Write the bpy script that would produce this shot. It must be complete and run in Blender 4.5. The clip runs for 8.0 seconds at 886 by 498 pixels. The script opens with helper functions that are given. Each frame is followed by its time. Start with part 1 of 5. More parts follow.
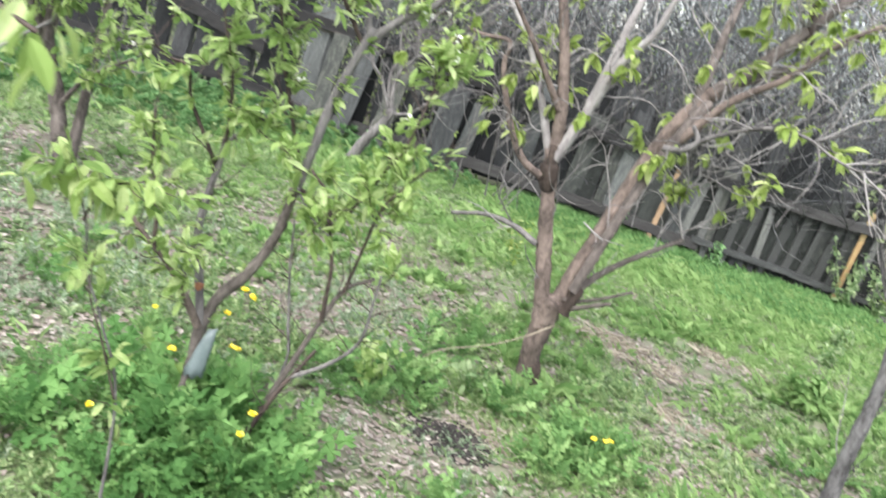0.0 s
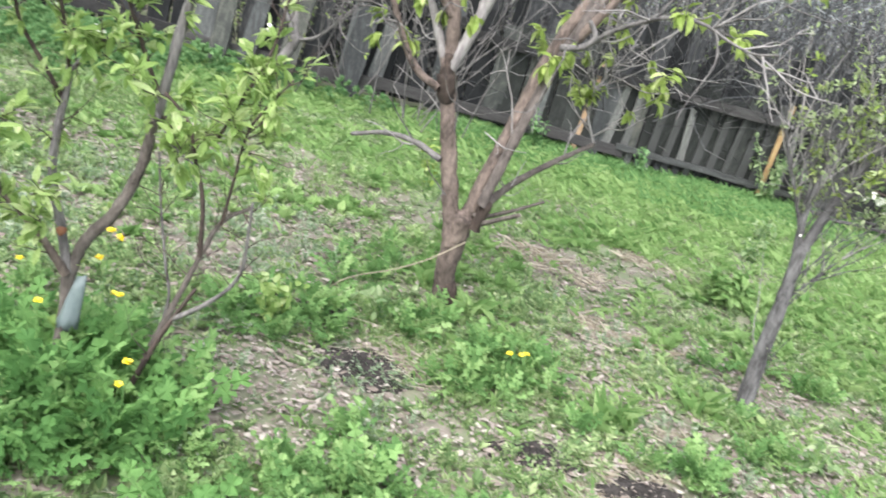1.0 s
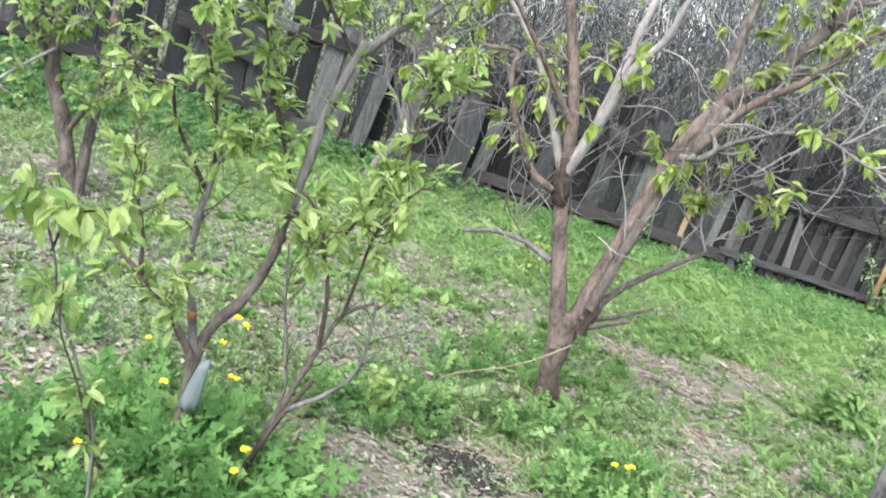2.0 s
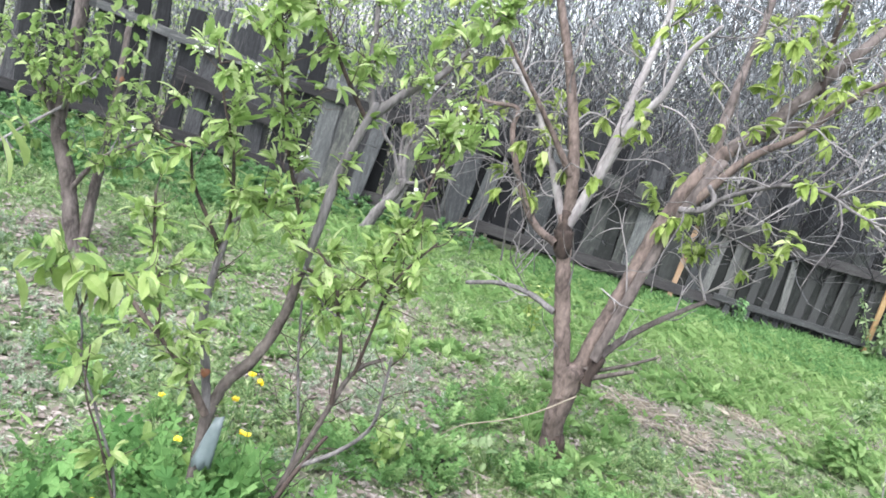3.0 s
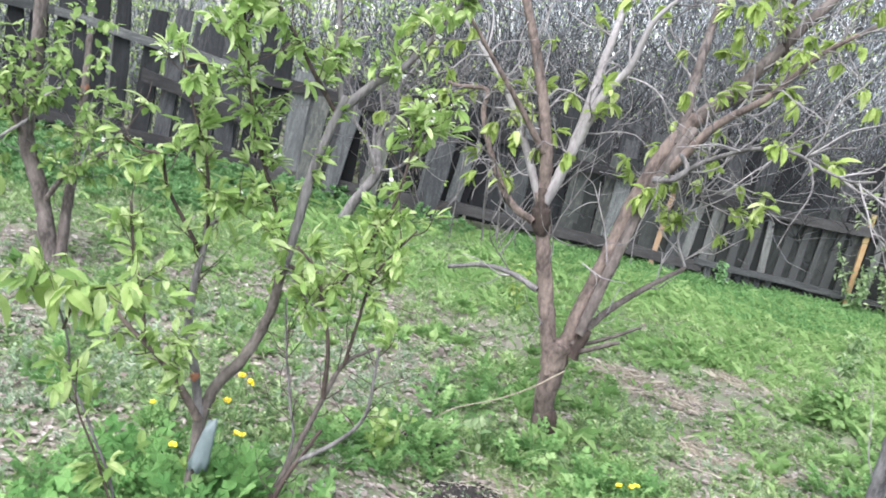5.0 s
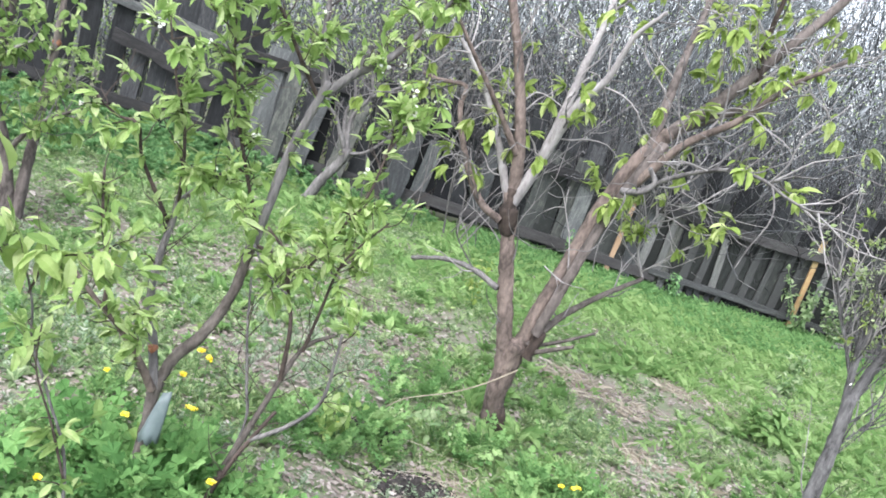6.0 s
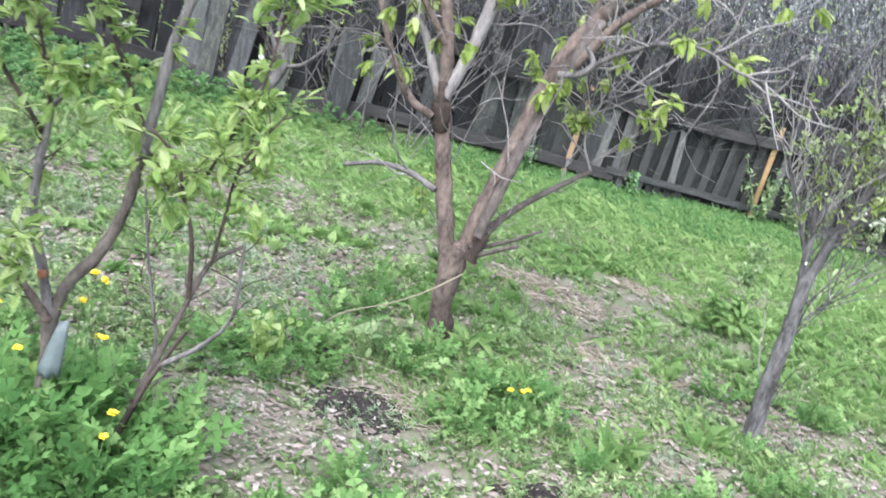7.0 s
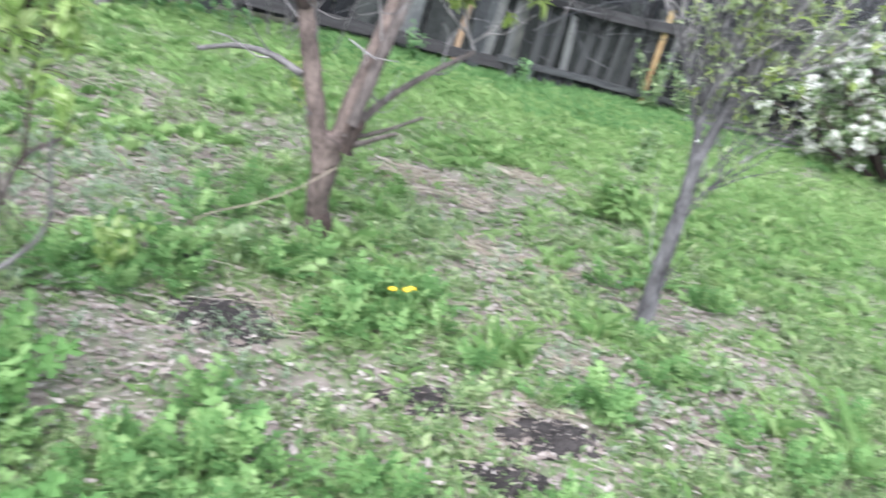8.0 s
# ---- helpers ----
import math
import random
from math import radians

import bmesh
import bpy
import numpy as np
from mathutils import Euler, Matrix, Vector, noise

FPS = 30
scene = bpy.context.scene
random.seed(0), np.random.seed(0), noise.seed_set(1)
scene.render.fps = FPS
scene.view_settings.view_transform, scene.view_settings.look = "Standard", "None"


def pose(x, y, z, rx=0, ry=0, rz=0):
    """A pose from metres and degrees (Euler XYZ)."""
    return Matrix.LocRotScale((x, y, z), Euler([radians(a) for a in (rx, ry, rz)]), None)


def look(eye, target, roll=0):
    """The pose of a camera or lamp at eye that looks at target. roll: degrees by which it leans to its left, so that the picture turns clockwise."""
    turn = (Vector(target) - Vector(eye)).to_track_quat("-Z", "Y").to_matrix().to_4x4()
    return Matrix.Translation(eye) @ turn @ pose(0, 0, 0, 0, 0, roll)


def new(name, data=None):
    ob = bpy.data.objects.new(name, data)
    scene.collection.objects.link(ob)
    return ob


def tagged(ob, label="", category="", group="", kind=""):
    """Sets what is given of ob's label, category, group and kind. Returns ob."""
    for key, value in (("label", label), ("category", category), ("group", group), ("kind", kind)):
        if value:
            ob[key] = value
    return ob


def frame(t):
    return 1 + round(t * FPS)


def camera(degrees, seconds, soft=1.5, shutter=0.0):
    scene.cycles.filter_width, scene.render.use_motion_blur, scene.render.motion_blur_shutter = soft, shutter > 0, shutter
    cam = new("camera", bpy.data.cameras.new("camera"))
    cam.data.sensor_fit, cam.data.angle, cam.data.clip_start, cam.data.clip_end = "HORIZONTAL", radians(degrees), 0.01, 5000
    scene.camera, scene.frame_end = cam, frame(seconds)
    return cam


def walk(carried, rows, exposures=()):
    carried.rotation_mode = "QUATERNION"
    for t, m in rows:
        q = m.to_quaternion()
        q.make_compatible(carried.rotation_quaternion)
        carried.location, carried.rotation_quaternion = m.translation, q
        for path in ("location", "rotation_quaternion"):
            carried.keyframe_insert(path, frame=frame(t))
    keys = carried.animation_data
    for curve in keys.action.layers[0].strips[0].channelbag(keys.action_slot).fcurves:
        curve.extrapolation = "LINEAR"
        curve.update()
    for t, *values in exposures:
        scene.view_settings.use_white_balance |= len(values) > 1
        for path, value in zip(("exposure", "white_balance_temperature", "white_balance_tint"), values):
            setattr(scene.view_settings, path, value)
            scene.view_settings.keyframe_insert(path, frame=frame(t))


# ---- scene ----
cam = camera(55.5, 8.0, soft=1.75, shutter=0.4)
PATH = [
    (0, (0.202, -0.139, 1.78), (0.073, 1.785, 1.249), 18.8),
    (0.2, (0.252, -0.094, 1.771), (0.174, 1.822, 1.203), 18),
    (0.5, (0.326, -0.027, 1.757), (0.307, 1.888, 1.178), 16.2),
    (0.7, (0.357, 0.001, 1.753), (0.358, 1.906, 1.146), 15.1),
    (1, (0.404, 0.042, 1.748), (0.449, 1.934, 1.1), 15.5),
    (1.2, (0.382, 0.042, 1.752), (0.493, 1.932, 1.107), 15.7),
    (1.5, (0.35, 0.042, 1.758), (0.35, 1.95, 1.16), 16.1),
    (1.7, (0.321, 0.036, 1.767), (0.218, 1.952, 1.201), 16.4),
    (2, (0.278, 0.028, 1.78), (0.071, 1.949, 1.266), 16.7),
    (3.3, (0.205, -0.039, 1.808), (-0.018, 1.907, 1.407), 15.8),
    (3.5, (0.218, -0.023, 1.81), (-0.016, 1.919, 1.396), 15.8),
    (4, (0.214, -0.016, 1.815), (0.004, 1.927, 1.388), 14.8),
    (4.5, (0.207, -0.053, 1.819), (0.032, 1.904, 1.447), 14),
    (4.7, (0.212, -0.039, 1.819), (0.021, 1.909, 1.408), 11.2),
    (5.8, (0.18, -0.087, 1.848), (0.121, 1.863, 1.407), 17.5),
    (6, (0.162, -0.077, 1.842), (0.104, 1.874, 1.407), 17.9),
    (6.5, (0.195, -0.001, 1.793), (0.218, 1.925, 1.253), 19.9),
    (7, (0.35, 0.168, 1.748), (0.412, 2.077, 1.155), 14.9),
    (7.2, (0.396, 0.227, 1.724), (0.464, 2.124, 1.093), 14),
    (7.5, (0.464, 0.315, 1.687), (0.547, 2.18, 0.969), 12.6),
    (7.7, (0.473, 0.368, 1.665), (0.591, 2.217, 0.912), 12.4),
    (8, (0.487, 0.448, 1.633), (0.827, 2.271, 0.885), 15.3),
]
BALANCE = [(0.0, 1.79, 6750, 10), (2.0, 1.79, 6650, 10), (3.5, 1.80, 6350, 14), (6.0, 1.79, 6400, 12), (8.0, 1.79, 6150, 14)]
walk(cam, [(t, look(eye, target, roll)) for t, eye, target, roll in PATH], BALANCE)

# ---- light ----
world = bpy.data.worlds.new("overcast_sky")
scene.world = world
world.use_nodes = True
wn, wl = world.node_tree.nodes, world.node_tree.links
sky = wn.new("ShaderNodeTexSky")
sky.sky_type, sky.sun_disc = "NISHITA", False
sky.sun_elevation, sky.sun_rotation = radians(55), radians(200)
sky.air_density, sky.dust_density, sky.ozone_density = 1.0, 2.0, 1.0
pale = wn.new("ShaderNodeHueSaturation")
pale.inputs["Saturation"].default_value = 0.40
wl.new(sky.outputs["Color"], pale.inputs["Color"])
wl.new(pale.outputs["Color"], wn["Background"].inputs["Color"])
wn["Background"].inputs["Strength"].default_value = 0.17

sun = new("sun", bpy.data.lights.new("sun", "SUN"))
sun.data.energy, sun.data.angle, sun.data.color = 1.9, radians(70), (1.0, 0.99, 0.97)
sun.matrix_world = look((-8, -14, 26), (0, 4, 0))


# ---- materials ----
def material(name, base, other, scale=8.0, rough=0.8, bump=0.3, stretch=(1, 1, 1), fine=60.0, island=0.0, translucent=0.0, third=None, detail=5.0, spec=0.3, random_ob=0.0, cracks=0.0):
    """A two- or three-tone surface with coarse and fine noise, relief, and variation from piece to piece."""
    m = bpy.data.materials.new(name)
    m.use_nodes = True
    n, l = m.node_tree.nodes, m.node_tree.links
    bsdf = n["Principled BSDF"]
    bsdf.inputs["Roughness"].default_value = rough
    bsdf.inputs["Specular IOR Level"].default_value = spec
    co = n.new("ShaderNodeTexCoord")
    mp = n.new("ShaderNodeMapping")
    mp.inputs["Scale"].default_value = stretch
    l.new(co.outputs["Object"], mp.inputs["Vector"])
    coarse = n.new("ShaderNodeTexNoise")
    coarse.inputs["Scale"].default_value, coarse.inputs["Detail"].default_value = scale, detail
    coarse.inputs["Roughness"].default_value = 0.65
    grain = n.new("ShaderNodeTexNoise")
    grain.inputs["Scale"].default_value, grain.inputs["Detail"].default_value = fine, 3.0
    l.new(mp.outputs["Vector"], coarse.inputs["Vector"])
    l.new(mp.outputs["Vector"], grain.inputs["Vector"])
    ramp = n.new("ShaderNodeValToRGB")
    ramp.color_ramp.elements[0].position, ramp.color_ramp.elements[1].position = 0.36, 0.66
    ramp.color_ramp.elements[0].color, ramp.color_ramp.elements[1].color = (*base, 1), (*other, 1)
    if third:
        e = ramp.color_ramp.elements.new(0.8)
        e.color = (*third, 1)
    mixv = n.new("ShaderNodeMath")
    mixv.operation = "MULTIPLY_ADD"
    mixv.inputs[1].default_value = 0.35
    l.new(grain.outputs["Fac"], mixv.inputs[0])
    shift = n.new("ShaderNodeMath")
    shift.operation = "MULTIPLY_ADD"
    shift.inputs[1].default_value, shift.inputs[2].default_value = 0.75, -0.05
    l.new(coarse.outputs["Fac"], shift.inputs[0])
    l.new(shift.outputs[0], mixv.inputs[2])
    value = mixv.outputs[0]
    if cracks:
        plates = n.new("ShaderNodeTexVoronoi")
        plates.feature = "DISTANCE_TO_EDGE"
        plates.inputs["Scale"].default_value = cracks
        warp = n.new("ShaderNodeVectorMath")
        warp.operation = "MULTIPLY_ADD"
        warp.inputs[1].default_value = (0.12, 0.12, 0.12)
        l.new(coarse.outputs["Color"], warp.inputs[0])
        l.new(mp.outputs["Vector"], warp.inputs[2])
        l.new(warp.outputs[0], plates.inputs["Vector"])
        gap = n.new("ShaderNodeMapRange")
        gap.inputs["From Max"].default_value = 0.10
        gap.inputs["To Min"].default_value, gap.inputs["To Max"].default_value = -0.07, 0.0
        l.new(plates.outputs["Distance"], gap.inputs["Value"])
        add = n.new("ShaderNodeMath")
        l.new(value, add.inputs[0])
        l.new(gap.outputs[0], add.inputs[1])
        value = add.outputs[0]
    relief = value
    if island or random_ob:
        piece = n.new("ShaderNodeNewGeometry") if island else n.new("ShaderNodeObjectInfo")
        rnd = piece.outputs["Random Per Island"] if island else piece.outputs["Random"]
        per = n.new("ShaderNodeMath")
        per.operation = "MULTIPLY_ADD"
        per.inputs[1].default_value = island or random_ob
        if island:
            info, both = n.new("ShaderNodeObjectInfo"), n.new("ShaderNodeMath")
            both.operation = "ADD"
            l.new(rnd, both.inputs[0])
            l.new(info.outputs["Random"], both.inputs[1])
            wrap = n.new("ShaderNodeMath")
            wrap.operation = "FRACT"
            l.new(both.outputs[0], wrap.inputs[0])
            rnd = wrap.outputs[0]
        l.new(rnd, per.inputs[0])
        off = n.new("ShaderNodeMath")
        off.operation = "SUBTRACT"
        off.inputs[1].default_value = (island or random_ob) / 2
        l.new(value, off.inputs[0])
        l.new(off.outputs[0], per.inputs[2])
        value = per.outputs[0]
    l.new(value, ramp.inputs["Fac"])
    l.new(ramp.outputs["Color"], bsdf.inputs["Base Color"])
    if bump:
        rel = n.new("ShaderNodeBump")
        rel.inputs["Strength"].default_value, rel.inputs["Distance"].default_value = bump, 0.02
        l.new(relief, rel.inputs["Height"])
        l.new(rel.outputs["Normal"], bsdf.inputs["Normal"])
    if translucent:
        tr = n.new("ShaderNodeBsdfTranslucent")
        l.new(ramp.outputs["Color"], tr.inputs["Color"])
        mix = n.new("ShaderNodeMixShader")
        mix.inputs[0].default_value = translucent
        l.new(bsdf.outputs[0], mix.inputs[1])
        l.new(tr.outputs[0], mix.inputs[2])
        l.new(mix.outputs[0], n["Material Output"].inputs["Surface"])
    return m


M = dict(
    soil=material("garden_soil", (0.13, 0.113, 0.098), (0.225, 0.20, 0.178), 3.5, 0.95, 0.9, fine=55, third=(0.29, 0.265, 0.238)),
    loam=material("dark_loose_soil", (0.012, 0.011, 0.011), (0.048, 0.043, 0.041), 18, 0.95, 1.0, fine=90),
    litter=material("dead_leaves", (0.155, 0.130, 0.115), (0.255, 0.228, 0.208), 6, 0.9, 0.3, island=0.6, third=(0.325, 0.299, 0.276)),
    straw=material("dry_straw", (0.215, 0.188, 0.145), (0.36, 0.328, 0.27), 10, 0.75, 0.1, island=0.7),
    grass=material("grass_blades", (0.150, 0.265, 0.09), (0.262, 0.392, 0.158), 0.6, 0.7, 0.0, island=0.4, translucent=0.45, third=(0.375, 0.475, 0.235), spec=0.15),
    weed=material("weed_leaves", (0.135, 0.215, 0.10), (0.25, 0.335, 0.175), 1.2, 0.65, 0.0, island=0.6, translucent=0.4, third=(0.36, 0.43, 0.265), spec=0.15),
    feather=material("feathery_leaves", (0.13, 0.215, 0.09), (0.26, 0.355, 0.165), 1.6, 0.65, 0.0, island=0.6, translucent=0.4, third=(0.36, 0.43, 0.24), spec=0.15),
    nettle=material("nettle_leaves", (0.10, 0.215, 0.085), (0.20, 0.345, 0.155), 1.5, 0.65, 0.0, island=0.6, translucent=0.45, spec=0.15),
    herb=material("bright_weed_leaves", (0.13, 0.24, 0.08), (0.255, 0.39, 0.155), 0.9, 0.6, 0.0, island=0.5, translucent=0.45, third=(0.37, 0.475, 0.22), spec=0.15),
    sage=material("grey_green_leaves", (0.15, 0.225, 0.135), (0.245, 0.325, 0.21), 2.0, 0.7, 0.0, island=0.6, translucent=0.35, third=(0.38, 0.42, 0.34), spec=0.15),
    silver=material("pale_leaflets", (0.20, 0.27, 0.12), (0.32, 0.40, 0.21), 8, 0.65, 0.0, island=0.6, translucent=0.45, third=(0.42, 0.49, 0.30), spec=0.2),
    lobed=material("celandine_leaves", (0.105, 0.215, 0.075), (0.195, 0.335, 0.125), 2.0, 0.7, 0.0, random_ob=0.55, translucent=0.45, third=(0.29, 0.42, 0.185), spec=0.12),
    deep_lobed=material("deep_green_celandine_leaves", (0.082, 0.19, 0.06), (0.16, 0.31, 0.105), 2.0, 0.7, 0.0, random_ob=0.55, translucent=0.48, third=(0.25, 0.40, 0.16), spec=0.12),
    plum=material("plum_leaves", (0.20, 0.31, 0.095), (0.335, 0.45, 0.172), 8, 0.62, 0.0, island=0.7, translucent=0.52, third=(0.455, 0.545, 0.285), spec=0.15),
    dull=material("dull_green_leaves", (0.145, 0.235, 0.072), (0.265, 0.37, 0.135), 8, 0.65, 0.0, island=0.7, translucent=0.5, third=(0.39, 0.48, 0.22), spec=0.12),
    soft=material("soft_pale_leaves", (0.195, 0.295, 0.082), (0.295, 0.39, 0.142), 6, 0.6, 0.1, (1, 1, 1), 60, island=0.6, translucent=0.45, third=(0.385, 0.46, 0.23), spec=0.2),
    young=material("young_leaves", (0.20, 0.285, 0.072), (0.33, 0.42, 0.135), 8, 0.65, 0.0, island=0.7, translucent=0.5, third=(0.425, 0.495, 0.225), spec=0.12),
    bark_red=material("red_brown_bark", (0.050, 0.039, 0.035), (0.188, 0.148, 0.131), 10, 0.9, 0.8, (1, 1, 0.5), 55, third=(0.37, 0.325, 0.30), cracks=14),
    bark_black=material("black_split_bark", (0.014, 0.011, 0.010), (0.065, 0.048, 0.041), 22, 0.9, 0.9, (1, 1, 0.5), 70, third=(0.19, 0.145, 0.125)),
    bark_slate=material("slate_grey_bark", (0.036, 0.035, 0.037), (0.152, 0.150, 0.154), 16, 0.9, 1.0, (1, 1, 0.25), 80, third=(0.37, 0.365, 0.365), cracks=22),
    bark_grey=material("grey_bark", (0.052, 0.049, 0.050), (0.18, 0.172, 0.171), 18, 0.9, 1.0, (1, 1, 0.25), 80, third=(0.34, 0.33, 0.325)),
    rail_grey=material("grey_rail_wood", (0.020, 0.022, 0.023), (0.058, 0.062, 0.063), 5, 0.9, 0.6, (0.5, 5, 5), 40, random_ob=0.4, third=(0.115, 0.12, 0.117)),
    bark_plum=material("dark_speckled_bark", (0.038, 0.032, 0.029), (0.125, 0.110, 0.101), 16, 0.9, 0.9, (1, 1, 0.6), 70, third=(0.27, 0.25, 0.235)),
    bark_pale=material("pale_stripped_wood", (0.145, 0.135, 0.135), (0.29, 0.28, 0.28), 14, 0.85, 0.6, (1, 1, 0.3), 80, third=(0.41, 0.402, 0.405)),
    bark_pink=material("pinkish_grey_bark", (0.040, 0.034, 0.032), (0.155, 0.133, 0.125), 10, 0.9, 0.8, (1, 1, 0.4), 55, third=(0.33, 0.308, 0.298), cracks=12),
    bark_dark=material("dark_twig_bark", (0.022, 0.016, 0.015), (0.085, 0.064, 0.056), 20, 0.8, 0.5, (1, 1, 0.4), 90, third=(0.19, 0.165, 0.15)),
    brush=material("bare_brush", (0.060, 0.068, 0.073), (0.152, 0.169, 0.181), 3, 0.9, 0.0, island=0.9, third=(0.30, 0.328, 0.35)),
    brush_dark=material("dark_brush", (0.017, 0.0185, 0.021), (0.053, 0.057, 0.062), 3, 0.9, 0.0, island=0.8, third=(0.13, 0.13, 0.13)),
    board_dark=material("blackened_fence_wood", (0.009, 0.0098, 0.011), (0.027, 0.0288, 0.0315), 5, 0.85, 0.6, (5, 5, 0.5), 40, random_ob=0.5, third=(0.060, 0.062, 0.065), spec=0.15),
    board_grey=material("weathered_grey_wood", (0.027, 0.030, 0.032), (0.081, 0.088, 0.090), 5, 0.85, 0.8, (6, 6, 0.6), 40, random_ob=0.5, third=(0.150, 0.160, 0.156)),
    board_pale=material("bleached_grey_wood", (0.045, 0.048, 0.048), (0.108, 0.113, 0.110), 5, 0.9, 0.8, (6, 6, 0.6), 40, random_ob=0.45, third=(0.175, 0.18, 0.172)),
    board_brown=material("mossy_brown_wood", (0.014, 0.0162, 0.0155), (0.040, 0.045, 0.043), 5, 0.9, 0.8, (5, 5, 0.8), 45, random_ob=0.5, third=(0.095, 0.098, 0.086)),
    rail_dark=material("dark_rail_wood", (0.014, 0.014, 0.015), (0.040, 0.039, 0.040), 5, 0.9, 0.6, (0.5, 5, 5), 40, random_ob=0.4, third=(0.055, 0.056, 0.056)),
    deep=material("deep_green_grass", (0.085, 0.19, 0.062), (0.185, 0.335, 0.128), 0.8, 0.6, 0.0, island=0.6, translucent=0.4),
    stake=material("fresh_split_wood", (0.25, 0.15, 0.075), (0.32, 0.27, 0.135), 2.2, 0.8, 0.3, (2, 2, 1.6), 40, third=(0.33, 0.32, 0.17)),
    stake_pale=material("pale_split_wood", (0.22, 0.145, 0.09), (0.30, 0.22, 0.145), 2.2, 0.8, 0.3, (2, 2, 1.4), 40, third=(0.33, 0.27, 0.19)),
    sleeve=material("grey_blue_plastic", (0.085, 0.115, 0.122), (0.125, 0.158, 0.165), 9, 0.5, 0.05, spec=0.5),
    yellow=material("yellow_petals", (0.80, 0.62, 0.03), (0.90, 0.76, 0.10), 10, 0.5, 0.0, island=0.4, translucent=0.25),
    white=material("white_petals", (0.70, 0.72, 0.66), (0.85, 0.86, 0.82), 10, 0.6, 0.0, island=0.5, translucent=0.3),
    orange=material("orange_tape", (0.15, 0.065, 0.038), (0.22, 0.10, 0.055), 12, 0.6, 0.1),
    paint=material("flaked_white_paint", (0.60, 0.60, 0.58), (0.80, 0.80, 0.78), 30, 0.7, 0.3),
)


# moss in patches on the soil
sn, sl = M["soil"].node_tree.nodes, M["soil"].node_tree.links
moss_noise, moss_ramp, moss_mix = sn.new("ShaderNodeTexNoise"), sn.new("ShaderNodeValToRGB"), sn.new("ShaderNodeMix")
moss_noise.inputs["Scale"].default_value, moss_noise.inputs["Detail"].default_value = 1.1, 9.0
moss_noise.inputs["Roughness"].default_value = 0.75
sl.new(sn["Texture Coordinate"].outputs["Object"], moss_noise.inputs["Vector"])
moss_ramp.color_ramp.elements[0].position, moss_ramp.color_ramp.elements[1].position = 0.40, 0.56
moss_ramp.color_ramp.elements[1].color = (0.72, 0.72, 0.72, 1)
sl.new(moss_noise.outputs["Fac"], moss_ramp.inputs["Fac"])
moss_mix.data_type = "RGBA"
moss_mix.inputs["B"].default_value = (0.105, 0.155, 0.07, 1)
sl.new(moss_ramp.outputs["Color"], moss_mix.inputs["Factor"])
sl.new(sn["Color Ramp"].outputs["Color"], moss_mix.inputs["A"])
sl.new(moss_mix.outputs["Result"], sn["Principled BSDF"].inputs["Base Color"])


# ---- geometry ----
class Geo:
    """Vertices and triangles, gathered piece by piece."""

    def __init__(self):
        self.v, self.t, self.n = [], [], 0

    def add(self, v, t):
        self.v.append(np.asarray(v, float))
        self.t.append(np.asarray(t, int) + self.n)
        self.n += len(v)
        return self

    def mesh(self, name, origin=(0, 0, 0), smooth=False):
        v, t = np.concatenate(self.v) - np.array(origin), np.concatenate(self.t)
        me = bpy.data.meshes.new(name)
        me.vertices.add(len(v))
        me.vertices.foreach_set("co", v.astype(np.float32).ravel())
        me.loops.add(len(t) * 3)
        me.loops.foreach_set("vertex_index", t.astype(np.int32).ravel())
        me.polygons.add(len(t))
        me.polygons.foreach_set("loop_start", np.arange(0, len(t) * 3, 3, dtype=np.int32))
        me.polygons.foreach_set("use_smooth", np.full(len(t), smooth))
        me.update(calc_edges=True)
        return me


def thing(name, at, label, category, group="", kind=""):
    ob = new(name)
    ob.empty_display_size = 0.1
    ob.location = at
    return tagged(ob, label, category, group, kind)


def world_of(ob):
    place = Vector(ob.location)
    while ob.parent:
        ob = ob.parent
        place += ob.location
    return place


def part(name, geo, mat, parent, label="", smooth=False):
    """One mesh under a thing or a part; geo is in the place's own metres."""
    origin = world_of(parent)
    me = geo.mesh(name, origin, smooth)
    me.materials.append(mat)
    ob = new(name, me)
    ob.parent = parent
    return tagged(ob, label)


def solo(name, geo, mat, label, category, kind="", group="", at=(0, 0, 0), smooth=False):
    """A thing of one mesh."""
    me = geo.mesh(name, at, smooth)
    me.materials.append(mat)
    ob = new(name, me)
    ob.location = at
    return tagged(ob, label, category, group, kind)


def curve_points(pts, step):
    """A smooth line through pts (Catmull-Rom), about step metres apart, with the share of its length."""
    p = np.asarray(pts, float)
    p = np.vstack([2 * p[0] - p[1], p, 2 * p[-1] - p[-2]])
    out = []
    for i in range(1, len(p) - 2):
        k = max(1, int(np.ceil(np.linalg.norm(p[i + 1] - p[i]) / step)))
        u = (np.arange(k) / k)[:, None]
        a, b, c, d = p[i - 1], p[i], p[i + 1], p[i + 2]
        out.append(0.5 * (2 * b + (c - a) * u + (2 * a - 5 * b + 4 * c - d) * u ** 2 + (3 * b - a - 3 * c + d) * u ** 3))
    out = np.vstack(out + [p[-2:-1]])
    s = np.r_[0, np.cumsum(np.linalg.norm(np.diff(out, axis=0), axis=1))]
    return out, s / s[-1]


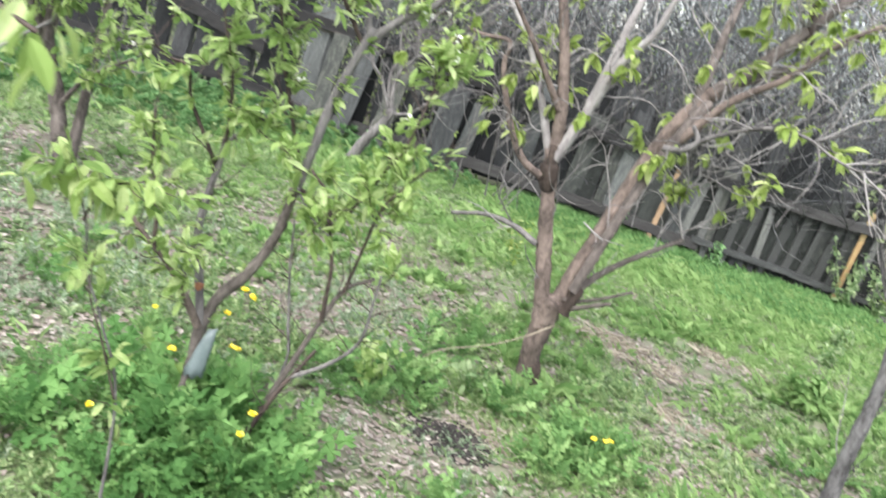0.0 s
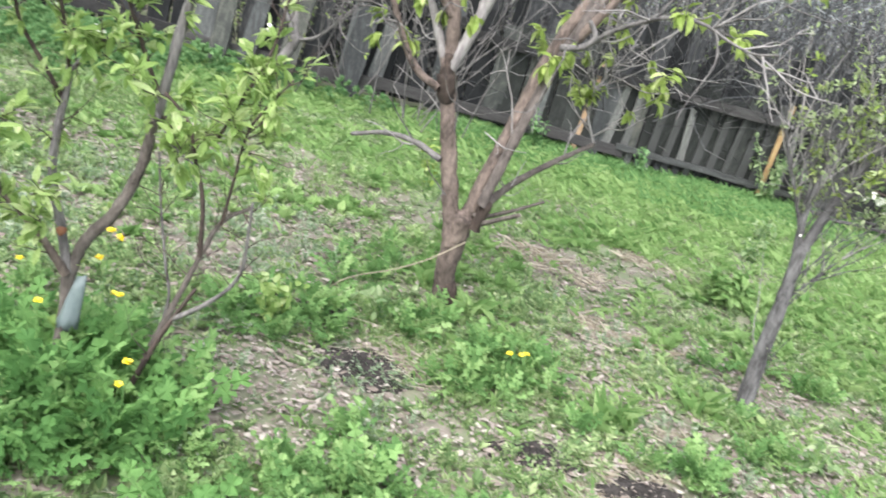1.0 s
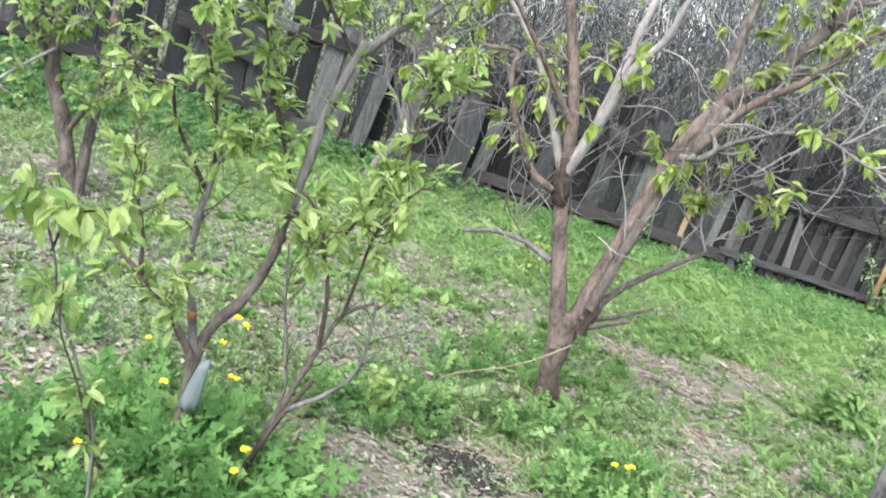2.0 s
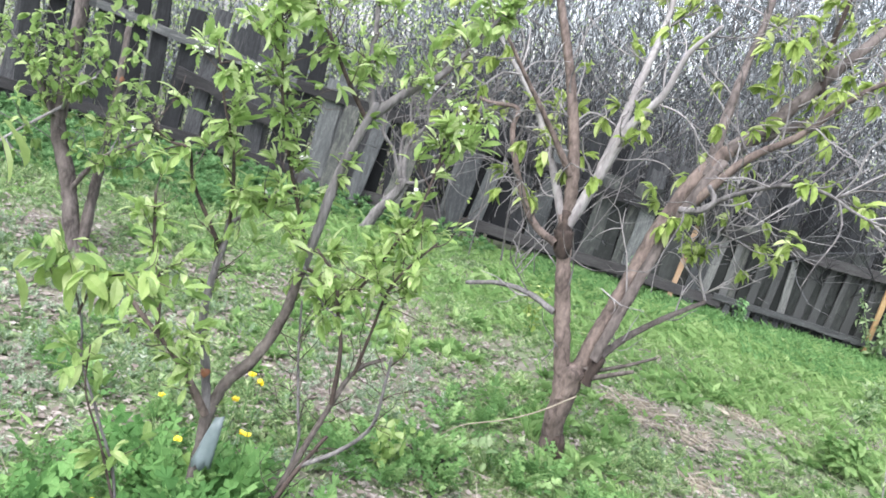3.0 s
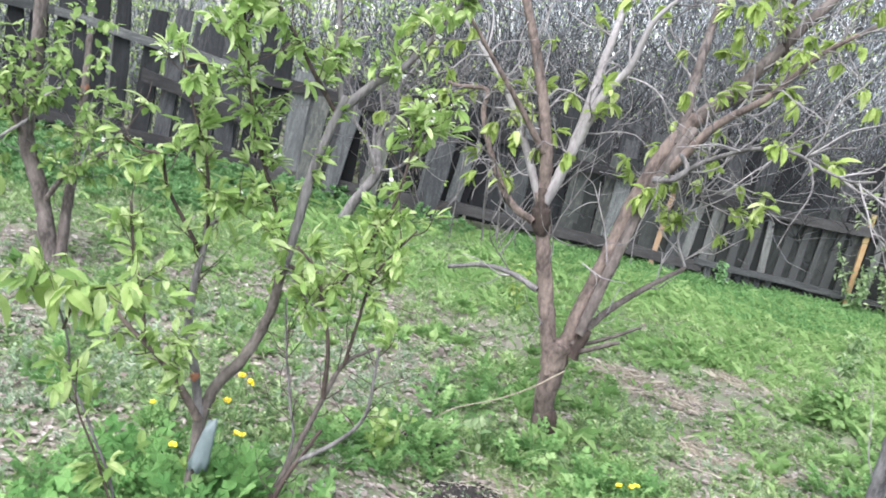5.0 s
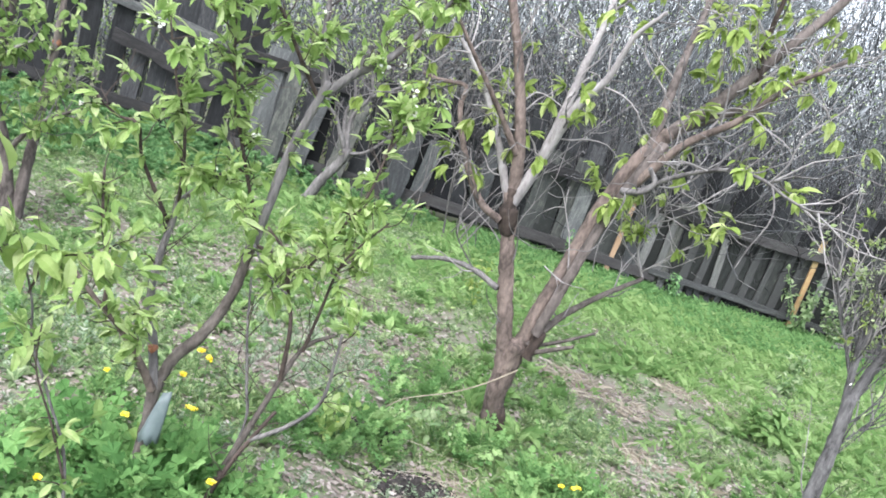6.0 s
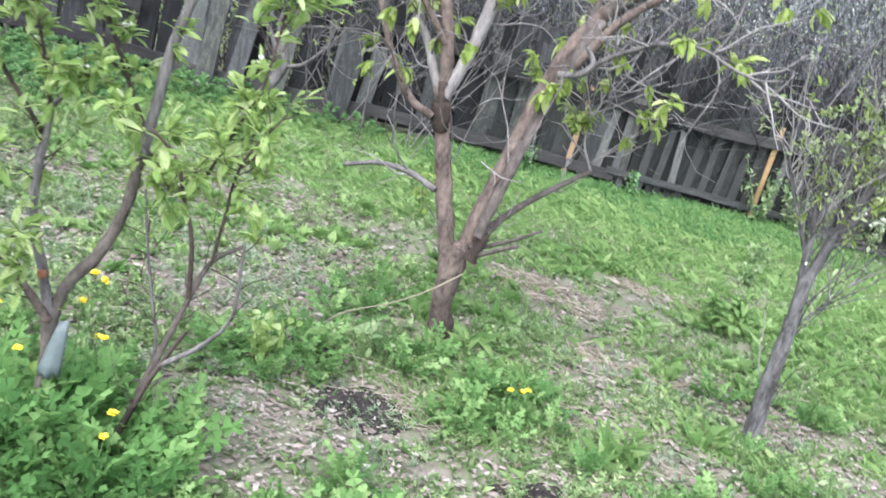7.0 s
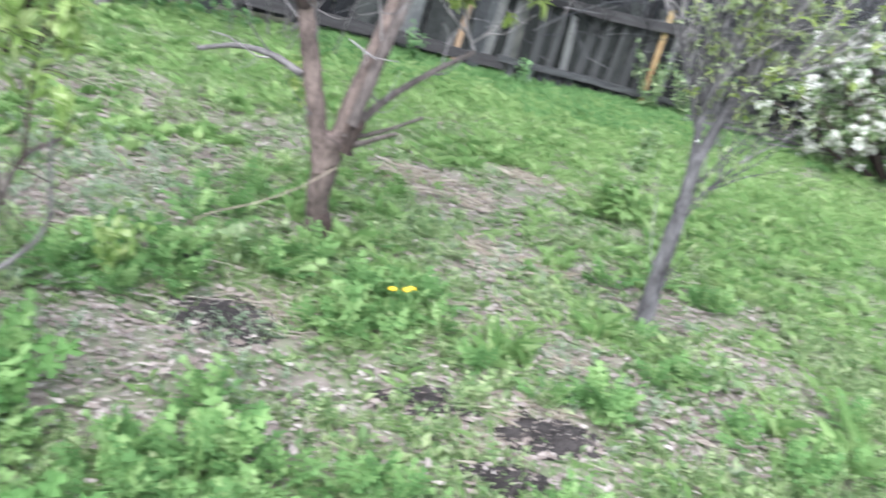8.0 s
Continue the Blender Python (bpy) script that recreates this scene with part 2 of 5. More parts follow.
def tube(geo, pts, r0, r1, sides=8, step=0.05, rough=0.0, power=1.0, rng=None):
    """A tapered, slightly knotty branch along pts."""
    c, s = curve_points(pts, step)
    if rough and rng is not None:
        c[1:-1] += rng.normal(0, rough * r0 * 0.35, (len(c) - 2, 3))
    tan = np.gradient(c, axis=0)
    tan /= np.linalg.norm(tan, axis=1)[:, None] + 1e-9
    ref = np.array([0.31, 0.95, 0.05]) if abs(tan[0][1]) < 0.8 else np.array([1.0, 0, 0])
    a = np.cross(tan, ref)
    a /= np.linalg.norm(a, axis=1)[:, None] + 1e-9
    b = np.cross(tan, a)
    r = r0 + (r1 - r0) * s ** power
    th = np.arange(sides) * 2 * np.pi / sides
    rad = r[:, None] * np.ones(sides)
    if rough and rng is not None:
        lump = rng.normal(0, rough * 0.22, (len(c), sides)) + rng.normal(0, rough * 0.45, (len(c), 1)) + rng.normal(0, rough * 0.8, sides)
        rad = rad * np.clip(1 + lump, 0.6, 1.5)
    v = c[:, None] + rad[..., None] * (np.cos(th)[None, :, None] * a[:, None] + np.sin(th)[None, :, None] * b[:, None])
    v = v.reshape(-1, 3)
    n = len(c)
    i, j = np.meshgrid(np.arange(n - 1), np.arange(sides), indexing="ij")
    p0, p1 = i * sides + j, i * sides + (j + 1) % sides
    q0, q1 = p0 + sides, p1 + sides
    t = np.vstack([np.stack([p0, p1, q1], -1).reshape(-1, 3), np.stack([p0, q1, q0], -1).reshape(-1, 3)])
    v = np.vstack([v, c[-1:] + tan[-1:] * r1 * 0.5])
    k = np.arange(sides)
    t = np.vstack([t, np.stack([(n - 1) * sides + k, (n - 1) * sides + (k + 1) % sides, np.full(sides, n * sides)], -1)])
    geo.add(v, t)
    return c


def spread(geo, variants, at, yaw=None, size=None, frames=None, rng=None):
    """Copies of small shapes, laid at the places given, joined into one mesh."""
    at = np.asarray(at, float)
    pick = rng.integers(0, len(variants), len(at))
    size = np.ones(len(at)) if size is None else np.asarray(size, float)
    if frames is None:
        c, s, z, o = np.cos(yaw), np.sin(yaw), np.zeros(len(at)), np.ones(len(at))
        frames = np.stack([np.stack([c, -s, z], -1), np.stack([s, c, z], -1), np.stack([z, z, o], -1)], 1)
    for k, (v, t) in enumerate(variants):
        m = pick == k
        if not m.any():
            continue
        w = np.einsum("nij,kj->nki", frames[m], v) * size[m][:, None, None] + at[m][:, None]
        n = len(w)
        geo.add(w.reshape(-1, 3), (t[None] + (np.arange(n) * len(v))[:, None, None]).reshape(-1, 3))
    return geo


def frames_along(d, rng, droop=0.0):
    """For each direction d a turn that lays y along it and z as far upward as it goes."""
    d = np.asarray(d, float)
    d = d / (np.linalg.norm(d, axis=1)[:, None] + 1e-9)
    up = np.tile([0.0, 0, 1], (len(d), 1)) + rng.normal(0, 0.35, (len(d), 3))
    x = np.cross(d, up)
    x /= np.linalg.norm(x, axis=1)[:, None] + 1e-9
    z = np.cross(x, d)
    return np.stack([x, d, z], -1)


def leaf_shape(width=0.36, fold=0.10, droop=0.18, blunt=0.6):
    """A pointed leaf of length 1 along y, folded along its rib and bent downward."""
    rows = [(0.0, 0.02), (0.25, 0.8), (0.55, 1.0), (0.82, blunt), (1.0, 0.0)]
    v, t = [], []
    for y, w in rows:
        z = -droop * y * y
        for sx in (-1, 0, 1):
            v.append((sx * w * width / 2, y, z + fold * abs(sx) * w * 0.6))
    for i in range(4):
        for j in range(2):
            a = i * 3 + j
            t += [(a, a + 1, a + 4), (a, a + 4, a + 3)] if i < 3 else [(a, a + 1, 13)]
    return np.array(v), np.array(t)


def small_leaf(width=0.5, fold=0.12, droop=0.2):
    """A plain pointed leaf of length 1, in two triangles."""
    v = [(0, 0, 0), (-width / 2, 0.5, fold), (width / 2, 0.5, fold), (0, 1, -droop)]
    return np.array(v), np.array([(0, 3, 1), (0, 2, 3)])


def cut_leaf(rng, pairs=3):
    """A compound leaf of three-lobed leaflets, of length 1 along y, arching."""
    g = Geo()
    half = [(0.10, 0.10), (0.44, 0.24), (0.40, 0.42), (0.15, 0.50), (0.36, 0.76), (0.22, 0.95), (0.08, 0.86)]
    edge = np.array([(0, 0)] + half + [(0, 1.0)] + [(-a, b) for a, b in reversed(half)])

    def leaflet(y0, ang, size):
        xy = edge * rng.uniform(0.9, 1.1, (16, 1))
        c, s = np.cos(ang), np.sin(ang)
        v = np.stack([size * (c * xy[:, 0] + s * xy[:, 1]), y0 + size * (-s * xy[:, 0] + c * xy[:, 1]), 0.35 * y0 - 0.5 * y0 * y0 - 0.35 * size * xy[:, 1] ** 2 + size * rng.normal(0, 0.08, 16)], -1)
        mid = v.mean(0) + (0, 0, -0.05 * size)
        g.add(np.vstack([v, mid]), [(k, (k + 1) % 16, 16) for k in range(16)])

    for k in range(pairs):
        for sgn in (-1, 1):
            leaflet(0.24 + 0.54 * k / pairs, sgn * rng.uniform(0.9, 1.3), rng.uniform(0.17, 0.22) + 0.02 * k)
    leaflet(0.72, rng.normal(0, 0.15), 0.28)
    g.add([(-0.012, 0, 0), (0.012, 0, 0), (0.008, 0.68, 0.0), (-0.008, 0.68, 0.0)], [(0, 1, 2), (0, 2, 3)])
    return np.concatenate(g.v), np.concatenate(g.t)


def fern_leaf(rng, pairs=4):
    """A narrow feathery leaf of length 1 along y."""
    v, t = [], []
    for k in range(pairs):
        y = 0.18 + 0.7 * k / pairs
        w = rng.uniform(0.14, 0.26) * (1.1 - 0.6 * abs(k / pairs - 0.35))
        z = 0.3 * y - 0.45 * y * y
        for sgn in (-1, 1):
            i = len(v)
            v += [(0, y - 0.05, z), (0, y + 0.07, z), (sgn * w, y + rng.uniform(0.08, 0.16), z + rng.normal(0.02, 0.03))]
            t.append((i, i + 1, i + 2))
    i = len(v)
    v += [(-0.03, 0.0, 0), (0.03, 0.0, 0), (0, 1.0, -0.15), (-0.09, 0.86, -0.05), (0.09, 0.86, -0.05)]
    t += [(i, i + 1, i + 2), (i + 2, i + 3, i + 4)]
    return np.array(v), np.array(t)


def rosette(rng, leaves, shapes, tilt=(0.3, 1.1), size=(0.6, 1.1)):
    """A low plant: leaves round one root, of about size 1."""
    g = Geo()
    yaw = rng.uniform(0, 2 * np.pi, leaves)
    el = rng.uniform(*tilt, leaves)
    d = np.stack([np.cos(yaw) * np.cos(el), np.sin(yaw) * np.cos(el), np.sin(el)], -1)
    spread(g, shapes, d * 0.04, frames=frames_along(d, rng), size=rng.uniform(*size, leaves), rng=rng)
    return np.concatenate(g.v), np.concatenate(g.t)


def blade(rng, lean=0.5, width=0.03):
    """A bent grass blade of height about 1."""
    h, b = rng.uniform(0.6, 1.0), rng.uniform(0.2, 1.0) * lean
    v = [(-width, 0, 0), (width, 0, 0), (width * 0.8, 0.35 * b, 0.6 * h), (-width * 0.2, b * 1.1, h * rng.uniform(0.7, 1.0))]
    return np.array(v), np.array([(0, 1, 2), (0, 2, 3)])


def tuft(rng, n, lean=0.6, width=0.03, base=0.15):
    g = Geo()
    spread(g, [blade(rng, lean, width) for _ in range(6)], np.c_[rng.normal(0, base, (n, 2)), np.zeros(n)], rng.uniform(0, 6.3, n), rng.uniform(0.5, 1.1, n), rng=rng)
    return np.concatenate(g.v), np.concatenate(g.t)


# ---- ground ----
def ground_z(x, y):
    return 0.022 * (np.sin(1.7 * x + 0.6) * np.sin(1.3 * y + 1.1) + 0.6 * np.sin(4.1 * x + 2 * y) * np.sin(3.7 * y - x))


def patchy(x, y, scale, seed):
    """Smooth noise from -1 to 1 over the plan."""
    return np.array([noise.noise((a * scale + seed, b * scale - seed, seed * 0.37)) for a, b in zip(x, y)])


near_x, near_y = np.arange(-9, 11, 0.09), np.arange(-4, 13, 0.09)
gx = np.r_[-400, -120, -40, -18, near_x, 18, 40, 120, 400]
gy = np.r_[-400, -120, -40, -12, near_y, 18, 40, 120, 400]
GX, GY = np.meshgrid(gx, gy, indexing="ij")
rg = np.random.default_rng(1)
GZ = ground_z(GX, GY) + rg.normal(0, 0.006, GX.shape)
GZ[(abs(GX) > 15) | (GY > 15) | (GY < -10)] = 0
gi, gj = np.meshgrid(np.arange(len(gx) - 1), np.arange(len(gy) - 1), indexing="ij")
g0 = gi * len(gy) + gj
ground_geo = Geo().add(np.stack([GX, GY, GZ], -1).reshape(-1, 3), np.vstack([np.stack([g0, g0 + len(gy), g0 + len(gy) + 1], -1).reshape(-1, 3), np.stack([g0, g0 + len(gy) + 1, g0 + 1], -1).reshape(-1, 3)]))
solo("ground", ground_geo, M["soil"], "brown garden soil strewn with dead leaves", "ground", "structure", smooth=True)


# ---- fence ----
def fence_y(x):
    return 9.45 + 0.1 * x


def board_geo(rng, width, height, thick=0.022, point=0.0):
    """An upright slab with waney edges and a rough top."""
    g = Geo()
    zs = np.array([0, 0.3, 0.65, 1.0]) * height
    v = []
    for i, z in enumerate(zs):
        wl, wr = width / 2 * rng.uniform(0.86, 1.06), width / 2 * rng.uniform(0.86, 1.06)
        if i == 3:
            wl, wr = wl * (1 - point), wr * (1 - point)
        bow = rng.normal(0, 0.006)
        dz = rng.normal(0, 0.02, 2) if i == 3 else (0, 0)
        v += [(-wl, bow, z + dz[0]), (wr, bow, z + dz[1]), (wr, bow + thick, z + dz[1]), (-wl, bow + thick, z + dz[0])]
    t = []
    for i in range(3):
        for k in range(4):
            a, b = i * 4 + k, i * 4 + (k + 1) % 4
            t += [(a, b, b + 4), (a, b + 4, a + 4)]
    t += [(12, 13, 14), (12, 14, 15), (0, 2, 1), (0, 3, 2)]
    return g.add(v, t)


def beam_geo(a, b, high, deep, rng):
    """A sawn rail from a to b with slightly uneven faces."""
    a, b = np.array(a, float), np.array(b, float)
    v = []
    for u in np.linspace(0, 1, 7):
        p = a + (b - a) * u + np.array([0, 0, rng.normal(0, 0.008)])
        h = high / 2 * rng.uniform(0.88, 1.08)
        v += [p + (0, -deep / 2, -h), p + (0, -deep / 2, h), p + (0, deep / 2, h), p + (0, deep / 2, -h)]
    t = []
    for i in range(6):
        for k in range(4):
            m, n = i * 4 + k, i * 4 + (k + 1) % 4
            t += [(m, n, n + 4), (m, n + 4, m + 4)]
    t += [(0, 2, 1), (0, 3, 2), (24, 25, 26), (24, 26, 27)]
    return Geo().add(v, t)


rf = np.random.default_rng(7)
fence = thing("wooden_fence", (-1, 9.4, 0), "old blackened plank fence, sagging and patched, along the garden", "fence")


def lay_board(me, x, z, lean=0.0, back=0.0, scale=1.0, tall=1.0):
    ob = new("board", me)
    ob.parent = fence
    ob.matrix_local = Matrix.Translation(Vector((x, fence_y(x) + back, z)) - Vector(fence.location)) @ Euler((0, lean, radians(5.7))).to_matrix().to_4x4() @ Matrix.Diagonal((scale, 1, tall, 1))
    return ob


wide_dark = []
for i in range(7):
    me = board_geo(rf, 0.17, 1.62, 0.024, point=0.25 if i % 3 == 0 else 0.05).mesh("board")
    me.materials.append(M["board_dark"])
    wide_dark.append(me)
wide_grey = []
for i in range(5):
    me = board_geo(rf, 0.19, 1.3, 0.024).mesh("board")
    me.materials.append(M["board_grey"])
    wide_grey.append(me)
batten = []
for i in range(4):
    me = board_geo(rf, 0.075, 0.80, 0.02).mesh("board")
    me.materials.append(M["board_dark" if i == 3 else "board_grey"])
    batten.append(me)

wide_brown = []
for i in range(6):
    me = board_geo(rf, 0.17, 1.55, 0.024, point=0.1).mesh("board")
    me.materials.append(M["board_brown"])
    wide_brown.append(me)

x = -8.6
while x < 5.4:
    if x < -2.75:
        lay_board(wide_dark[rf.integers(7)], x, 0.12 + rf.normal(0, 0.02), rf.normal(0, 0.035), rf.normal(0, 0.004), rf.uniform(1.08, 1.3), rf.uniform(0.95, 1.03) if x > -6 else 0.95)
        x += rf.uniform(0.225, 0.265)
    elif x < 0.6:
        grey = rf.random() < 0.4
        lay_board((wide_grey if grey else wide_dark)[rf.integers(5)], x, 0.12 + rf.normal(0, 0.02), rf.normal(0.03, 0.06), rf.normal(0, 0.006), rf.uniform(0.9, 1.25), rf.uniform(0.9, 1.05) * (1.0 if grey else 0.8))
        x += rf.uniform(0.19, 0.25)
    else:
        lay_board(wide_brown[rf.integers(6)], x, 0.1 + rf.normal(0, 0.015), rf.normal(0, 0.02), 0.0, rf.uniform(0.95, 1.2), rf.uniform(0.58, 0.72))
        x += rf.uniform(0.165, 0.20)
# a second row of tall blackened boards behind the low ones
for x in np.arange(0.55, 5.5, 0.185):
    lay_board(wide_dark[rf.integers(7)], x, 0.1 + rf.normal(0, 0.03), rf.normal(0, 0.03), 0.045, rf.uniform(0.95, 1.15), rf.uniform(0.86, 1.0))
# bleached slats nailed over the boards
slat = []
for i in range(5):
    me = board_geo(rf, 0.085, 0.76, 0.02, point=0.15).mesh("slat")
    me.materials.append(M["board_pale"])
    slat.append(me)
for x in (2.08, 2.30, 2.62, 2.80, 2.99, 3.17, 3.34, 3.52, 3.72, 3.88, 4.2, 4.42, 4.7, 4.95):
    lay_board(slat[rf.integers(5)], x, 0.17 + rf.normal(0, 0.015), rf.normal(0.015, 0.035), -0.05, rf.uniform(0.75, 1.25), rf.uniform(0.86, 1.0))
# narrow pale strips in the gaps of the tall boards
for x in (-4.62, -4.14, -3.88, -3.42, -3.16, -2.92, -2.70):
    lay_board(slat[rf.integers(5)], x, 0.35, rf.normal(0, 0.03), 0.04, rf.uniform(0.5, 0.9), rf.uniform(1.3, 1.62))
for x in (-0.95, -0.62, 0.05, 1.2, 1.95):
    lay_board(wide_grey[rf.integers(5)], x, 0.1, rf.normal(0.05, 0.05), -0.045, rf.uniform(0.8, 1.1), rf.uniform(0.62, 0.8))


def rail(x0, z0, x1, z1, high, front=-0.06, deep=0.05, mat="board_grey", name="rail"):
    return part(name, beam_geo((x0, fence_y(x0) + front, z0), (x1, fence_y(x1) + front, z1), high, deep, rf), M[mat], fence)


rail(-8.6, 1.50, -5.2, 1.44, 0.10, mat="rail_grey")
rail(-5.25, 1.45, -2.9, 1.20, 0.10, front=-0.066, mat="rail_grey")
rail(-3.0, 1.19, 0.4, 1.08, 0.12, mat="rail_dark")
rail(0.3, 1.02, 2.9, 0.93, 0.10, front=-0.10, mat="rail_dark")
rail(2.85, 0.93, 5.3, 0.95, 0.11, front=-0.106, mat="rail_dark")
rail(-4.2, 0.97, -3.0, 0.72, 0.14, front=-0.12, mat="rail_dark", name="brace")
rail(-8.6, 0.34, -2.7, 0.24, 0.12, mat="rail_dark")
rail(-2.75, 0.17, -0.5, 0.20, 0.16, front=-0.07, mat="rail_dark")
rail(-0.6, 0.24, 2.3, 0.17, 0.12, front=-0.10, mat="rail_dark")
rail(2.2, 0.23, 3.9, 0.18, 0.065, front=-0.12, mat="rail_grey")
rail(3.8, 0.17, 5.3, 0.15, 0.065, front=-0.125, mat="rail_grey")
for x in (-7.4, -5.3, -2.95, -0.5, 2.25, 5.3):
    part("post", beam_geo((x, fence_y(x) + 0.12, 0.85), (x + 0.001, fence_y(x) + 0.12 + 0.09, 0.85), 1.75, 0.1, rf), M["board_dark"], fence)
# short palings under the lowest rail
for x in np.arange(2.4, 5.2, 0.115):
    ob = lay_board(batten[rf.integers(4)], x, 0.0, rf.normal(0, 0.06), -0.07, rf.uniform(0.8, 1.2), 0.21)


def leaning_plank(x, z0, x1, z1, width, mat, label, name="leaning_plank", front=0.25):
    """A loose plank that stands on the ground and leans on the fence."""
    a, b = np.array((x, fence_y(x) - front, z0)), np.array((x1, fence_y(x1) - 0.07, z1))
    d = b - a
    side = np.array((1.0, 0.1, 0)) * width / 2
    v = []
    for u in np.linspace(0, 1, 6):
        w = rf.uniform(0.88, 1.08)
        for sx, dy in ((-1, 0), (1, 0), (1, 0.03), (-1, 0.03)):
            v.append(a + d * u + side * sx * w + np.array((0, dy, 0)))
    t = []
    for i in range(5):
        for k in range(4):
            m, n = i * 4 + k, i * 4 + (k + 1) % 4
            t += [(m, n, n + 4), (m, n + 4, m + 4)]
    t += [(0, 2, 1), (0, 3, 2), (20, 21, 22), (20, 22, 23)]
    return solo(name, Geo().add(v, t), M[mat], label, "plank", group="planks leaning on the fence", at=(x, fence_y(x) - front, 0))


leaning_plank(-2.26, 0, -2.22, 1.24, 0.18, "board_brown", "wide weathered grey plank leaning on the fence")
leaning_plank(-1.98, 0, -1.86, 1.12, 0.17, "board_grey", "pale brown plank leaning on the fence")
leaning_plank(-1.55, 0, -1.44, 1.20, 0.2, "board_brown", "thick brown bark-covered slab leaning on the fence")
leaning_plank(-0.86, 0, -0.8, 1.02, 0.24, "board_grey", "short grey plank leaning on the fence")
leaning_plank(1.73, 0, 1.80, 1.06, 0.058, "stake_pale", "freshly split pale orange stake propped on the fence", "fence_stake", 0.12)
leaning_plank(3.98, 0, 4.02, 1.14, 0.056, "stake", "yellow-orange stake propped on the fence, mossy at the top", "fence_stake", 0.14)
leaning_plank(1.95, 0, 1.90, 1.0, 0.13, "board_grey", "grey plank standing beside the fence stake", "leaning_plank", 0.13)


# ---- trees ----
class Tree:
    """A tree under one empty: trunk, limbs and twigs as parts, each twig with its own leaves."""

    def __init__(self, name, base, label, category, seed, bark, group=""):
        self.ob = thing(name, base, label, category, group)
        self.rng = np.random.default_rng(seed)
        self.bark, self.lines, self.sprays = bark, [], []

    def limb(self, pts, r0, r1, mat=None, name="limb", grow=1.0, sides=10, rough=0.09, label=""):
        g = Geo()
        c = tube(g, pts, r0, r1, sides, max(0.025, r0 * 0.8), rough, rng=self.rng)
        part(name, g, M[mat or self.bark], self.ob, label, smooth=True)
        self.lines.append((c, r0, r1, grow))
        return self

    def twigs(self, per_metre, length, radius=0.004, up=0.5, start=0.25, sub=2, wiggle=0.25, mat=None):
        rng = self.rng
        for c, r0, r1, grow in self.lines:
            span = np.linalg.norm(np.diff(c, axis=0), axis=1).sum()
            for _ in range(rng.poisson(per_metre * span * grow)):
                u = rng.uniform(start, 1.0)
                i = min(int(u * (len(c) - 1)), len(c) - 2)
                p, tan = c[i], c[i + 1] - c[i]
                tan = tan / (np.linalg.norm(tan) + 1e-9)
                side = rng.normal(0, 1, 3)
                side -= tan * side.dot(tan)
                side /= np.linalg.norm(side) + 1e-9
                d = side + tan * rng.uniform(0.2, 1.0) + np.array((0, 0, up))
                g, tips = Geo(), []
                self.twig(g, tips, p, d / np.linalg.norm(d), length * rng.uniform(0.4, 1.2), min(radius, r0 * 0.6), sub, wiggle, up)
                self.sprays.append((part("twig", g, M[mat or self.bark], self.ob), tips))
        return self

    def twig(self, geo, tips, p, d, length, radius, sub, wiggle, up):
        rng, n = self.rng, 4
        pts = [np.array(p)]
        for k in range(n):
            d = d + rng.normal(0, wiggle, 3) + np.array((0, 0, up * 0.12))
            d /= np.linalg.norm(d)
            pts.append(pts[-1] + d * length / n)
        tube(geo, pts, radius, radius * 0.35, 4, length / n / 1.6)
        tips.append((pts[-1], d))
        for k in range(sub):
            i = rng.integers(1, n)
            e = d + rng.normal(0, 0.7, 3)
            e /= np.linalg.norm(e)
            tips.append((pts[i], e))
            if sub > 1 and rng.random() < 0.75:
                self.twig(geo, tips, pts[i], e, length * rng.uniform(0.3, 0.6), radius * 0.6, sub - 1, wiggle, up)

    def leaves(self, tips, share, count, size, spread_out, droop, box):
        """Places, turns and sizes of the leaves at a share of the twig's ends."""
        rng, at, dirs = self.rng, [], []
        for p, d in tips:
            if rng.random() > share or (box and not box(p)):
                continue
            k = rng.integers(*count)
            dirs.append(np.asarray(d) + rng.normal(0, spread_out, (k, 3)) + np.array((0, 0, -droop)))
            at.append(np.tile(p, (k, 1)) + rng.normal(0, 0.008, (k, 3)))
        if not at:
            return None
        at = np.vstack(at)
        return at, frames_along(np.vstack(dirs), rng), rng.uniform(*size, len(at))

    def clothe(self, shapes, mat, share, count, size, spread_out=0.9, droop=0.0, box=None, along=0, name="leaf", label="", whole=0.0, single=0):
        """Leaves at a share of each twig's ends, and on spurs along the limbs; whole: the share of twigs left bare; single: so many leaves as parts."""
        rng, meshes, jobs = self.rng, [], []
        for v, t in shapes if single else []:
            me = Geo().add(v, t).mesh(name)
            me.materials.append(M[mat])
            meshes.append(me)
        for ob, tips in self.sprays:
            if rng.random() >= whole:
                jobs.append((ob, tips, share))
        for _ in range(along):
            c = self.lines[rng.integers(len(self.lines))][0]
            jobs.append((self.ob, [(c[rng.integers(len(c) // 3, len(c))], rng.normal(0, 1, 3))], 1.0))
        for ob, tips, part_of in jobs:
            found = self.leaves(tips, part_of, count, size, spread_out, droop, box)
            if found is None:
                continue
            at, fr, sz = found
            if single > 0:
                origin = world_of(ob)
                for p, f, s in zip(at, fr, sz):
                    leaf = new(name, meshes[rng.integers(len(meshes))])
                    leaf.parent = ob
                    leaf.matrix_local = Matrix.Translation(Vector(p) - origin) @ Matrix(f.tolist()).to_4x4() @ Matrix.Scale(s, 4)
                single -= len(at)
            else:
                joined = part("foliage" if name == "leaf" else "bloom", spread(Geo(), shapes, at, frames=fr, size=sz, rng=rng), M[mat], ob, label)
                tagged(joined, kind="stuff")
        return self


